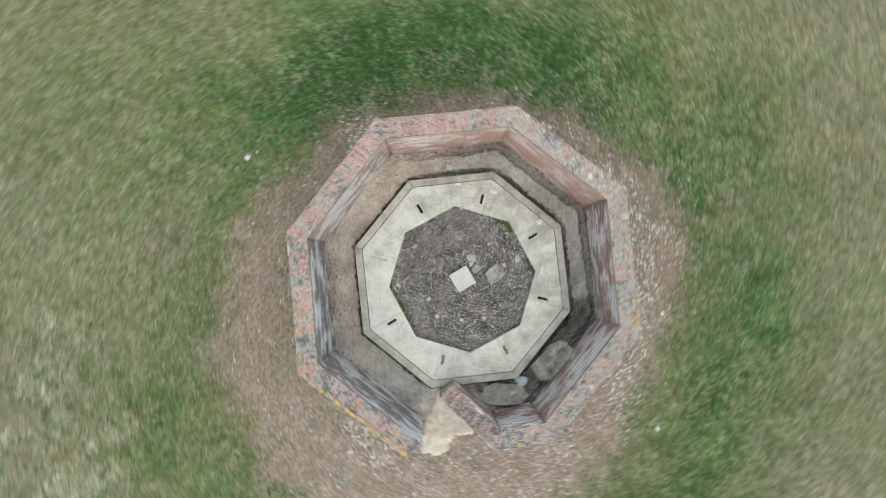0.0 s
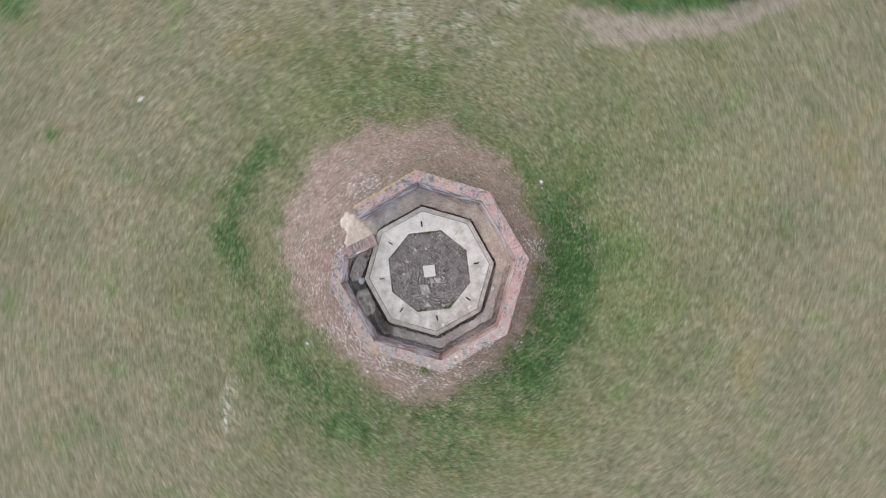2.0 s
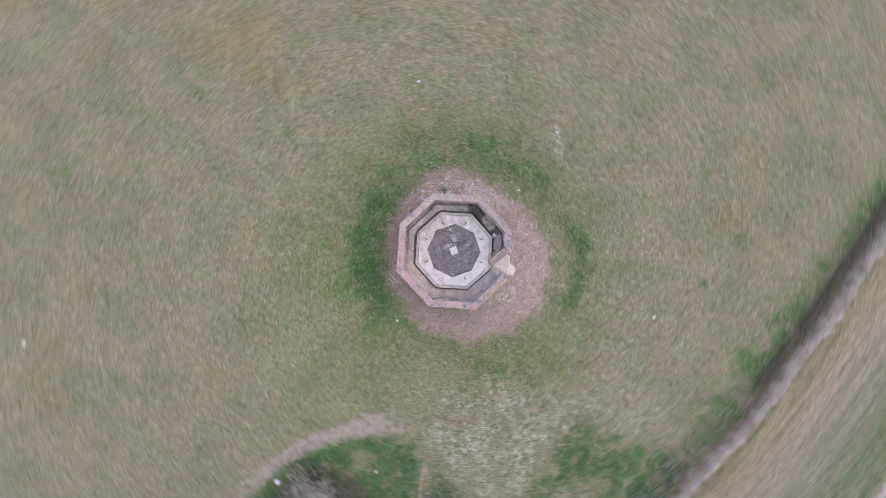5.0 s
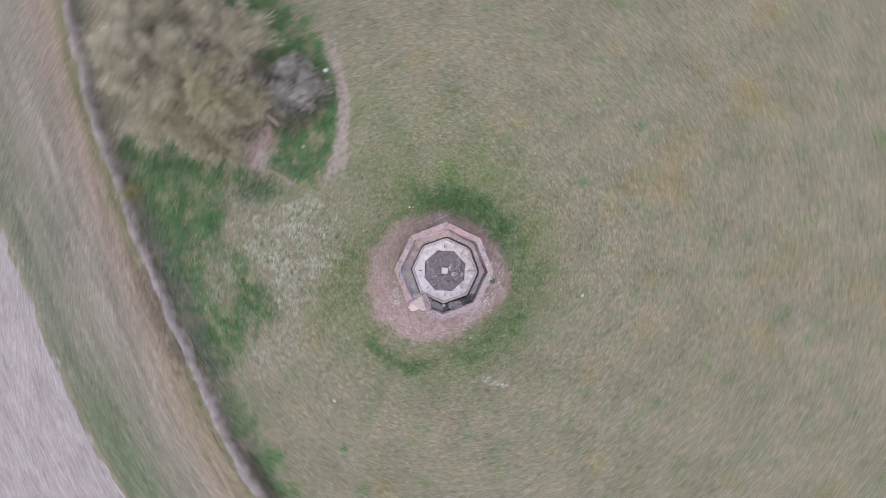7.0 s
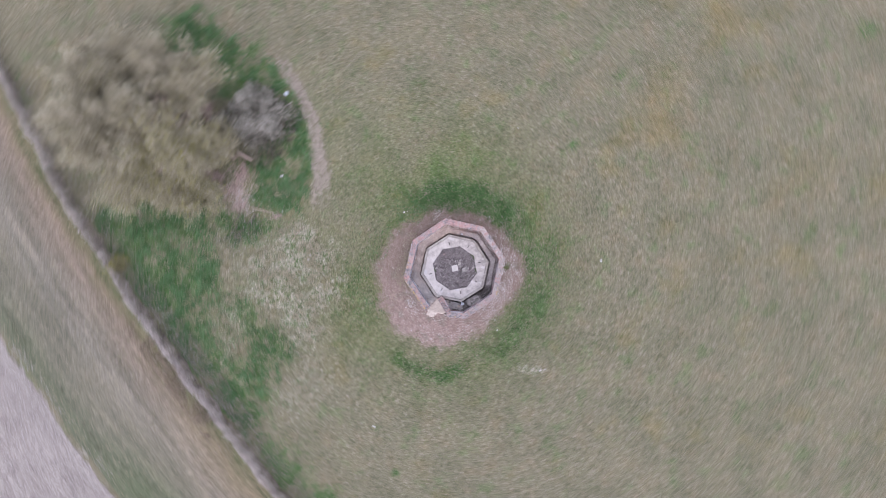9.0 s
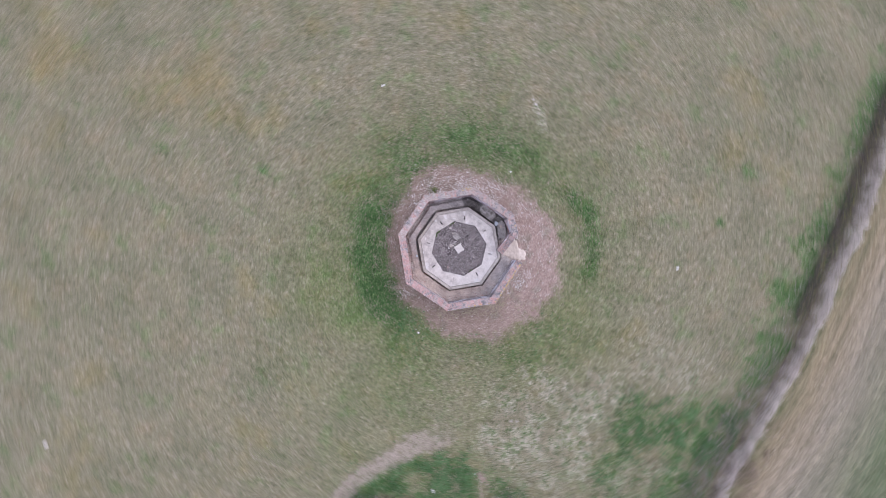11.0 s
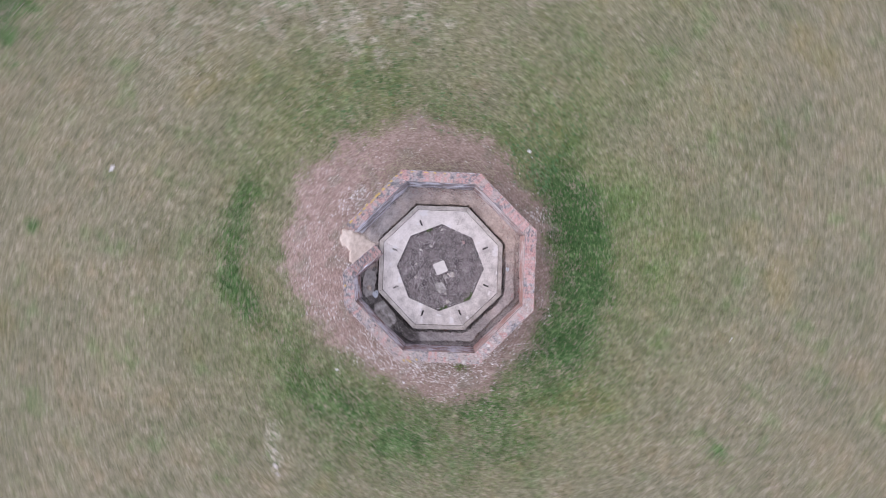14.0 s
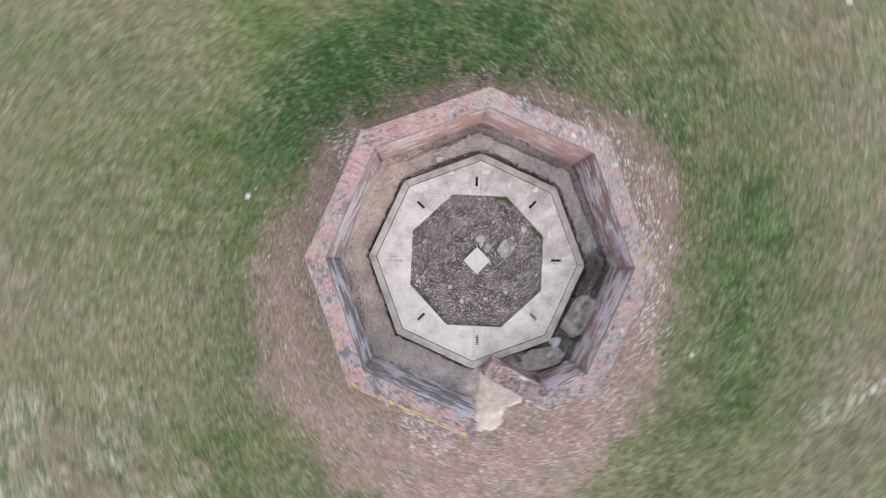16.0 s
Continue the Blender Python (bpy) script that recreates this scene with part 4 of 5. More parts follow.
stone("stone", 13, -1.52, -1.10, -0.19, (0.16, 0.12, 0.1), 60, RUBBLE, "dark wet stone beside the ring")


def crumpled(name, seed, size, material):
    rnd = random.Random(seed)
    bm = bmesh.new()
    bmesh.ops.create_icosphere(bm, subdivisions=3, radius=0.5)
    sh = Vector((rnd.uniform(-9, 9),) * 3)
    for v in bm.verts:
        v.co *= 0.8 + 0.55 * noise.noise(v.co * 3.1 + sh) + 0.25 * abs(noise.noise(v.co * 7.3 + sh))
        v.co = Vector((v.co.x * size[0], v.co.y * size[1], (v.co.z + 0.4) * size[2]))
    return part(name, bm, material)


rag = crumpled("plastic_bag", 4, (0.19, 0.22, 0.10), PLASTIC)
rag.matrix_world = pose(-1.09, -1.68, -0.19, 0, 0, 30)
tagged(rag, "crumpled pale blue plastic bag in the trench", "litter")
bit = crumpled("plastic_scrap", 9, (0.10, 0.14, 0.08), PLASTIC)
bit.matrix_world = pose(1.60, 1.04, -0.17, 0, 0, 30)
tagged(bit, "pale scrap of plastic beside the concrete ring", "litter")

# trodden sand spilling through the entrance
BED = [(-1.84, -0.48), (-2.02, -0.50), (-2.36, -0.47), (-2.70, -0.60), (-2.89, -0.71), (-2.82, -0.97), (-2.66, -1.10), (-2.58, -1.04), (-2.39, -1.10), (-2.26, -1.32), (-2.08, -1.34), (-1.90, -0.9)]


sx, sy = np.meshgrid(np.arange(-3.05, -1.70, 0.018), np.arange(-1.50, -0.35, 0.018), indexing="xy")
far_in = inside(sx, sy, BED) + 0.10 * (fbm(sx, sy, 0.22, 31) - 0.5) + 0.04 * (vnoise(sx, sy, 0.05, 33) - 0.5)
slope = FLOOR_Z + 0.03 + 0.12 * smooth(np.hypot(sx, sy), 1.9, 2.75)
sz = slope - 0.075 + 0.095 * smooth(far_in, -0.03, 0.05) + 0.03 * (fbm(sx, sy, 0.2, 31) - 0.5)
idx = np.arange(sx.size).reshape(sx.shape)
quads = np.stack([idx[:-1, :-1].ravel(), idx[:-1, 1:].ravel(), idx[1:, 1:].ravel(), idx[1:, :-1].ravel()], 1)
tf = quads[(far_in.ravel()[quads] > -0.06).all(1)]
tv = np.stack([sx.ravel(), sy.ravel(), sz.ravel()], 1)
sand = soup("sand", tv, tf, SAND)
sand.data.shade_smooth()
tagged(sand, "pale trodden sand in the entrance between the walls", "sand", kind="structure")


# ---- grit, chips, tufts: what nobody could count ----
def chips(name, x, y, z, size, material, label, flat=0.5):
    """Tiny four-sided broken chips."""
    k = len(x)
    a = RNG.random(k) * 6.283
    base = np.array([(1, 0), (-0.5, 0.8), (-0.6, -0.75)])
    verts = np.zeros((k, 4, 3))
    for i in range(3):
        rr = size * (0.6 + 0.7 * RNG.random(k))
        verts[:, i, 0] = x + rr * (base[i, 0] * np.cos(a) - base[i, 1] * np.sin(a))
        verts[:, i, 1] = y + rr * (base[i, 0] * np.sin(a) + base[i, 1] * np.cos(a))
        verts[:, i, 2] = z - 0.004
    verts[:, 3, 0], verts[:, 3, 1], verts[:, 3, 2] = x + size * 0.3 * (RNG.random(k) - 0.5), y + size * 0.3 * (RNG.random(k) - 0.5), z + size * flat
    f = np.array([(0, 1, 3), (1, 2, 3), (2, 0, 3)])
    faces = (f[None] + 4 * np.arange(k)[:, None, None]).reshape(-1, 3)
    return tagged(soup(name, verts, faces, material), label, name.replace("_", " "), kind="stuff")


k = 9500
r, th = 1.2 * np.sqrt(RNG.random(k)), RNG.random(k) * 6.283
gx_, gy_ = r * np.cos(th), r * np.sin(th)
chips("shell_grit", gx_, gy_, np.array([soil_z(a, c) for a, c in zip(gx_, gy_)]) + 0.004, 0.0040 + 0.013 * RNG.random(k) ** 4.5, WHITE_FLINT, "white specks of shell and flint grit scattered on dark soil")
k = 700
r, th = 1.2 * np.sqrt(RNG.random(k)), RNG.random(k) * 6.283
gx_, gy_ = r * np.cos(th), r * np.sin(th)
chips("gravel", gx_, gy_, np.array([soil_z(a, c) for a, c in zip(gx_, gy_)]) + 0.003, 0.010 + 0.018 * RNG.random(k) ** 2, RUBBLE, "grey gravel scattered on dark soil", 0.7)

k = 24000
r, th = 2.6 + 2.1 * RNG.random(k), RNG.random(k) * 6.283
gx_, gy_ = r * np.cos(th), r * np.sin(th)
mk = masks(gx_, gy_)["bare"]
more = around(th, [0, 60, 120, 160, 200, 240, 300, 340], [0.3, 0.12, 0.10, 0.2, 0.3, 0.6, 0.8, 0.5])
keep = (RNG.random(k) < mk * more * (0.25 + 0.9 * (fbm(gx_, gy_, 0.7, 14) > 0.52))) & (r > oct_r(th, 2.68, 11.3))
gx_, gy_ = gx_[keep], gy_[keep]
chips("flint_chips", gx_, gy_, ground_z(gx_, gy_) + 0.004, 0.010 + 0.022 * RNG.random(len(gx_)) ** 3, SLAB, "white flint and mortar chips scattered on bare earth")
k = 1700  # thickest along the foot of the crumbling eastern walls and before the western one
th = np.radians(np.where(RNG.random(k) < 0.88, -112 + 90 * RNG.random(k), 150 + 110 * RNG.random(k)))
r = oct_r(th, 2.70, 11.3) + 0.04 + 0.75 * RNG.random(k) ** 1.5
x, y = r * np.cos(th), r * np.sin(th)
keep = fbm(x, y, 0.45, 97) + 0.25 * (np.cos(th) > -0.3) > 0.62
chips("flint_scatter", x[keep], y[keep], ground_z(x[keep], y[keep]) + 0.006, 0.010 + 0.022 * RNG.random(int(keep.sum())) ** 2, WHITE_FLINT, "white flints and mortar crumbs strewn on bare earth along the wall")
k = 260
x, y = -3.2 + 0.17 * RNG.normal(size=k), 0.15 + 0.30 * RNG.normal(size=k)
x = x + 0.25 * y
chips("chalk_scatter", x, y, ground_z(x, y) + 0.006, 0.009 + 0.02 * RNG.random(k) ** 2, WHITE_FLINT, "chalk crumbs trodden into pinkish bare earth before the wall")
k = 6000
r, th = 1.95 + 0.4 * RNG.random(k), RNG.random(k) * 6.283
gx_, gy_ = r * np.cos(th), r * np.sin(th)
chips("trench_gravel", gx_, gy_, np.full(k, FLOOR_Z + 0.012), 0.005 + 0.012 * RNG.random(k) ** 4, SLAB, "pale gravel trodden into the trench floor")


def blades(name, x, y, length, width, tone, label, lean=0.9, category="grass", lift=0.0):
    """Grass: one bent tapering blade of two faces at each place."""
    k = len(x)
    a, t = RNG.random(k) * 6.283, lean * (0.5 + 0.6 * RNG.random(k))
    dx, dy = np.cos(a), np.sin(a)
    z = ground_z(x, y) - 0.005 + lift
    w = width * (0.7 + 0.6 * RNG.random(k))
    verts = np.zeros((k, 5, 3))
    m_out, m_up = 0.45 * length * np.sin(t * 0.7), 0.5 * length * np.cos(t * 0.7)
    t_out, t_up = length * np.sin(t), length * np.cos(t) * 0.9
    for i, sgn in ((0, -1), (1, 1)):
        verts[:, i] = np.stack([x - sgn * dy * w, y + sgn * dx * w, z], 1)
        verts[:, 3 - i] = np.stack([x + dx * m_out - sgn * dy * w * 0.8, y + dy * m_out + sgn * dx * w * 0.8, z + m_up], 1)
    verts[:, 4] = np.stack([x + dx * t_out, y + dy * t_out, z + t_up], 1)
    f = np.array([(0, 1, 2), (0, 2, 3), (3, 2, 4)])
    faces = (f[None] + 5 * np.arange(k)[:, None, None]).reshape(-1, 3)
    return tagged(soup(name, verts, faces, GRASS, tone=np.repeat(tone, 5)), label, category, kind="stuff")


def grass_tone(x, y, mk):
    """0 deep green to 1 straw, by the cover at the place."""
    base = 0.58 + 0.4 * (fbm(x, y, 2.5, 40) - 0.5) + 0.5 * (fbm(x, y, 0.38, 44) - 0.5)
    base = base - 0.66 * mk["lush"] - 0.23 * mk["fresh"] + 0.35 * mk["dry"] + 0.2 * mk["verge"] + 0.15 * mk["bare"] + 1.5 * mk["dry"] * (fbm(x, y, 0.5, 85) - 0.5)
    far = smooth(np.hypot(x, y), 8, 12) * (1 - mk["lush"]) * (x > -9)
    base = base + far * (0.53 - base) * 0.55
    return np.clip(base + (0.45 - 0.22 * smooth(np.hypot(x, y), 7, 11)) * (RNG.random(len(x)) - 0.5), 0, 1)


def sow(count, rmin, rmax):
    r, th = np.sqrt(rmin**2 + (rmax**2 - rmin**2) * RNG.random(count)), RNG.random(count) * 6.283
    x, y = r * np.cos(th), r * np.sin(th)
    mk = masks(x, y)
    clump = smooth(fbm(x, y, 0.22, 50), 0.25, 0.6)
    p = (1 - 0.97 * mk["bare"] ** 1.7) * (1 - 0.95 * mk["path"]) * (1 - mk["field"]) * (0.35 + 0.65 * clump) * (0.75 + 0.5 * mk["lush"])
    keep = (RNG.random(count) < p) & (r > 2.75)
    x, y = x[keep], y[keep]
    mk = {q: v[keep] for q, v in mk.items()}
    return x, y, grass_tone(x, y, mk), mk


x, y, tone, mk = sow(230000, 2.75, 8.5)
blades("grass", x, y, (0.035 + 0.05 * RNG.random(len(x))) * (0.8 + 0.9 * mk["lush"]), 0.0045 + 0.002 * mk["lush"], tone, "short mixed green and straw-coloured turf round the pit")
x, y, tone, mk = sow(150000, 8.5, 20)
blades("meadow_grass", x, y, (0.07 + 0.08 * RNG.random(len(x))) * (0.8 + 0.9 * mk["lush"]), 0.009, tone, "thin olive and straw meadow grass with greener tufts", 1.25)
x, y, tone, mk = sow(90000, 20, 33)
blades("far_grass", x, y, (0.10 + 0.10 * RNG.random(len(x))) * (0.8 + 0.6 * mk["lush"]), 0.014, tone, "thin olive and straw grass further out in the meadow", 1.25)

# clover, nettles and straw tussocks in the rank corner by the hedge
def leaves(name, x, y, z, size, tone, material, label, category):
    """Small tilted four-cornered leaves."""
    k = len(x)
    a, tip = RNG.random(k) * 6.283, 0.5 * RNG.normal(size=(k, 2))
    u = np.stack([np.cos(a), np.sin(a), tip[:, 0]], 1) * size[:, None]
    v = np.stack([-np.sin(a), np.cos(a), tip[:, 1]], 1) * size[:, None] * 0.7
    c = np.stack([x, y, z], 1)
    verts = np.stack([c - u, c - v, c + u, c + v], 1)
    return tagged(soup(name, verts, np.arange(4 * k).reshape(-1, 4), material, tone=np.repeat(tone, 4)), label, category, kind="stuff")


k = 260000
x, y = -14.8 + 16.0 * RNG.random(k), 1.0 + 19.5 * RNG.random(k)
mk = masks(x, y)
tall = fbm(x, y, 0.45, 81)
keep = (RNG.random(k) < mk["lush"] ** 1.5 * smooth(tall, 0.32, 0.62) * (1 - mk["bare"]) * (1 - mk["path"])) & (x > hedge_x(y) + 0.2) & (np.hypot(x + 3.15, y - 10.31) > 0.2)
x, y, tall = x[keep], y[keep], tall[keep]
z = ground_z(x, y) + (0.04 + 0.22 * smooth(tall, 0.35, 0.75)) * (0.5 + 0.5 * RNG.random(len(x)))
leaves("clover", x, y, z, 0.018 + 0.022 * RNG.random(len(x)), np.clip(0.02 + 0.95 * tall + 0.5 * (RNG.random(len(x)) - 0.5) + 0.6 * (fbm(x, y, 1.6, 83) - 0.5), 0, 1), CLOVER_LEAF, "rank dark green clover and nettles growing in clumps", "clover")
k = 100000
x, y = -14.8 + 12.5 * RNG.random(k), 0.5 + 11.5 * RNG.random(k)
mk = masks(x, y)
tall = fbm(x, y, 0.32, 85)
keep = (RNG.random(k) < np.maximum(mk["dry"], 0.38 * mk["lush"]) * smooth(tall, 0.5, 0.64)) & (x > hedge_x(y) + 0.3)
x, y = x[keep], y[keep]
blades("straw_tussocks", x, y, 0.16 + 0.16 * RNG.random(len(x)), np.full(len(x), 0.007), np.clip(0.78 + 0.4 * (RNG.random(len(x)) - 0.4), 0, 1), "matted pale straw tussocks with green gaps between", 1.2)

# long dead stalks trailing along the foot of the wall
k = 260
th = np.radians(95 + 70 * RNG.random(k))
r = oct_r(th, 2.72, 11.3) + 0.03 + 0.6 * RNG.random(k) ** 1.6
blades("dead_stalks", r * np.cos(th), r * np.sin(th), 0.25 + 0.45 * RNG.random(k), np.full(k, 0.004), 0.75 + 0.2 * RNG.random(k), "long dead straw stalks lying at the foot of the wall", 1.35, "grass")

x, y = 2.06 + 0.09 * RNG.normal(size=80), -1.97 + 0.07 * RNG.normal(size=80)
weed = blades("weed", x, y, 0.10 + 0.14 * RNG.random(80), np.full(80, 0.008), 0.3 + 0.25 * RNG.random(80), "small clump of fresh green weeds at the foot of the wall", 0.8, "weed")
k = 150  # tangled stalks against the north-western wall
th = np.radians(118 + 40 * RNG.random(k))
r = oct_r(th, 2.70, 11.3) + 0.02 + 0.22 * RNG.random(k)
blades("straw_stalks", r * np.cos(th), r * np.sin(th), 0.35 + 0.45 * RNG.random(k), np.full(k, 0.005), 0.85 + 0.15 * RNG.random(k), "long bleached straw stalks leaning against the wall", 1.2, "grass")

# clods on the plough
k = 90000
y = -16 + 42 * RNG.random(k)
x = field_x(y) - 0.1 - 6.5 * RNG.random(k) ** 1.3
chips("clods", x, y, ground_z(x, y) + 0.01, 0.016 + 0.040 * RNG.random(k) ** 2, CLOD, "chalky clods and flints on the ploughed field", 0.6)


# ---- litter ----
def scrap(x, y, w, h, turn, label="small white scrap of paper litter in the grass"):
    bm = bmesh.new()
    bmesh.ops.create_grid(bm, x_segments=4, y_segments=4, size=0.5)
    for v in bm.verts:
        v.co = Vector((v.co.x * w, v.co.y * h, 0.012 * math.sin(9 * v.co.x + 3 * v.co.y)))
    ret = bmesh.ops.extrude_face_region(bm, geom=bm.faces[:])
    bmesh.ops.translate(bm, verts=[g for g in ret["geom"] if isinstance(g, bmesh.types.BMVert)], vec=(0, 0, 0.004))
    bmesh.ops.recalc_face_normals(bm, faces=bm.faces)
    ob = part("litter_scrap", bm, PAPER)
    ob.matrix_world = pose(x, y, float(ground_z(x, y)) + 0.035, 4, 6, turn)
    return tagged(ob, label, "litter", "litter in the grass")


for i, (x, y, w, h) in enumerate([(0.19, 4.15, 0.09, 0.08), (-3.15, 10.31, 0.11, 0.16), (5.96, -5.36, 0.10, 0.09), (-9.25, -2.99, 0.10, 0.12), (1.00, -3.27, 0.06, 0.05), (-0.76, -4.04, 0.09, 0.04), (0.35, 4.05, 0.03, 0.05), (7.9, 3.0, 0.05, 0.04), (-4.5, 8.9, 0.05, 0.06)]):
    scrap(x, y, w, h, i * 47)
bag = crumpled("plastic_bag", 14, (0.22, 0.28, 0.13), PLASTIC)
bag.matrix_world = pose(0.22, 13.35, float(ground_z(0.22, 13.35)) + 0.02, 0, 0, 60)
tagged(bag, "crumpled white and blue plastic bag beside the bramble", "litter")
for i, (x, y, s) in enumerate([(-5.12, 6.12, 0.17), (-5.35, 6.02, 0.13), (-0.63, -7.24, 0.12), (-0.45, -7.4, 0.09), (-0.9, -6.9, 0.07), (13.43, 15.18, 0.2)]):
    stone("stone", 70 + i, x, y, float(ground_z(x, y)) - 0.02, (s, s * 1.3, s * 0.6), i * 40, FLINT, "pale stone lying in the grass")
plank = plate("timber_baulk", -3.8, 12.4, float(ground_z(-3.8, 12.4)) + 0.25, 0.5, 0.07, 0.12, -76, 5, PLANK, (0, -6))
tagged(plank, "short pinkish baulk of timber beside the bramble", "timber")


# ---- bramble, tree, hedge ----
def sticks(name, p, q, width, tone, material, parent=None):
    """Many thin tapering three-sided twigs from p to q."""
    k = len(p)
    d = q - p
    d = d / np.maximum(np.linalg.norm(d, axis=1, keepdims=True), 1e-6)
    ref = np.where(np.abs(d[:, 2:3]) > 0.9, np.array([[1.0, 0, 0]]), np.array([[0, 0, 1.0]]))
    u = np.cross(d, ref)
    u = u / np.linalg.norm(u, axis=1, keepdims=True)
    w = np.cross(d, u)
    verts = np.zeros((k, 4, 3))
    for i, a in enumerate((0, 2.094, 4.189)):
        verts[:, i] = p + (u * math.cos(a) + w * math.sin(a)) * width[:, None]
    verts[:, 3] = q
    f = np.array([(0, 1, 3), (1, 2, 3), (2, 0, 3)])
    faces = (f[None] + 4 * np.arange(k)[:, None, None]).reshape(-1, 3)
    return soup(name, verts, faces, material, parent, np.repeat(tone, 4))


def dome(k, rx, ry, rz, seed, fill=0.35):
    """Places in a lumpy dome, most of them near its skin."""
    g = np.random.default_rng(seed)
    v = g.normal(size=(k, 3))
    v[:, 2] = np.abs(v[:, 2])
    v /= np.linalg.norm(v, axis=1, keepdims=True)
    lump = 0.78 + 0.5 * (fbm(v[:, 0] * 3 + v[:, 2] * 2, v[:, 1] * 3, 1.2, seed) - 0.3)
    d = lump * (1 - fill * g.random(k) ** 1.5)
    return v * d[:, None] * np.array([rx, ry, rz]), v, g


bx, by = -2.0, 13.25
bramble = empty("bramble_bush", bx, by, float(ground_z(bx, by)))
tagged(bramble, "dense leafless grey bush of arching pale twigs beside the path", "bush")
p, v, g = dome(17000, 2.05, 2.15, 1.5, 61, 0.6)
square = np.hypot(p[:, 0], p[:, 1]) / np.maximum(np.maximum(np.abs(p[:, 0]), np.abs(p[:, 1])), 1e-3)
p[:, :2] *= (1 + 0.45 * (square - 1))[:, None]
p[:, :2] *= (0.86 + 0.42 * fbm(3 * np.cos(np.arctan2(p[:, 1], p[:, 0])), 3 * np.sin(np.arctan2(p[:, 1], p[:, 0])), 1.1, 69))[:, None]
hollow = np.exp(-(((p[:, 0] + 1.35) / 0.62) ** 2 + ((p[:, 1] + 0.35) / 0.85) ** 2))
lump = fbm(p[:, 0], p[:, 1], 0.75, 63)
keep = (g.random(len(p)) > 0.93 * hollow) & (g.random(len(p)) > 0.75 * smooth(0.47 - lump, 0, 0.12))
p, hollow, lump = p[keep], hollow[keep], lump[keep]
p[:, 2] *= 0.45 + 1.05 * lump
d = 0.8 * g.normal(size=p.shape) + np.array([0, 0, 0.3]) + 0.5 * np.stack([p[:, 0], p[:, 1], 0 * p[:, 2]], 1)
q = p + d / np.linalg.norm(d, axis=1, keepdims=True) * (0.12 + 0.26 * g.random((len(p), 1)))
# tone falls with height: the bush's inner shade is painted into the twigs
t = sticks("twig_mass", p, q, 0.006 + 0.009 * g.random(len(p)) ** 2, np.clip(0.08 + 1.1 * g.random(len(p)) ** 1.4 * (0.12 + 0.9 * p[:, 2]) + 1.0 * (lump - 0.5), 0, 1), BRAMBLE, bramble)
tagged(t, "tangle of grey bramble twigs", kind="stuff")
pale = np.nonzero((p[:, 2] > 0.45) & (p[:, 0] + 0.6 * p[:, 1] > -0.7))[0]
pick = pale[g.integers(0, len(pale), 6500)]
c = q[pick] + g.normal(size=(len(pick), 3)) * 0.03
verts = np.stack([c, c + g.normal(size=c.shape) * 0.042, c + g.normal(size=c.shape) * 0.042], 1)
t = soup("leaf_mass", verts, np.arange(len(c) * 3).reshape(-1, 3), BRAMBLE, bramble, np.repeat(np.clip(0.35 + 0.6 * g.random(len(c)), 0, 1), 3))
tagged(t, "silvery catkins and withered leaves on the twigs", kind="stuff")
CANE = mottled("pale_canes", [(0.3, (0.24, 0.22, 0.175)), (0.7, (0.45, 0.42, 0.35))], 5.0, 40.0, 0.85, 0.004, 0.5)
for i in range(64):  # arching canes, most of them out of the open southern side
    a = g.uniform(0, 6.283) if i % 3 else g.uniform(3.3, 5.0)
    r0, rr = g.uniform(0.2, 0.9), g.uniform(1.1, 1.9)
    lift, b = g.uniform(0.7, 1.35), a + g.uniform(-0.7, 0.7)
    c0 = np.array([-0.5 * (i % 2) + r0 * math.cos(a), -0.2 + r0 * math.sin(a)])
    c1 = np.array([rr * math.cos(b), rr * math.sin(b)])
    cm = 0.45 * c0 + 0.55 * c1 + g.normal(size=2) * 0.12
    tube("cane", [(*c0, 0.0), (*(0.6 * c0 + 0.4 * cm), 0.75 * lift), (*cm, lift), (*(0.4 * cm + 0.6 * c1), 0.8 * lift), (*c1, 0.35 * lift)], [0.017, 0.016, 0.013, 0.010, 0.005], CANE, bramble, 4)


LOBES = [(3.3, 0.3, 2.3, 1.75, 0.25), (2.7, 2.6, 2.1, 1.35, 0.1), (1.9, 4.2, 1.7, 1.2, 0.1), (-1.9, 2.3, 2.6, 2.15, 0.1), (-0.2, 4.3, 2.2, 1.75, 0.1), (0.1, 1.2, 2.9, 1.35, 0.3), (0.1, -1.2, 2.6, 1.65, 1.0), (-2.5, -1.2, 2.2, 1.75, 0.6), (-1.1, -3.1, 1.7, 1.35, 0.75), (1.75, -2.7, 1.7, 1.05, 0.8), (0.75, -2.3, 2.2, 1.2, 0.8), (-0.5, -3.9, 1.1, 0.8, 0.9)]


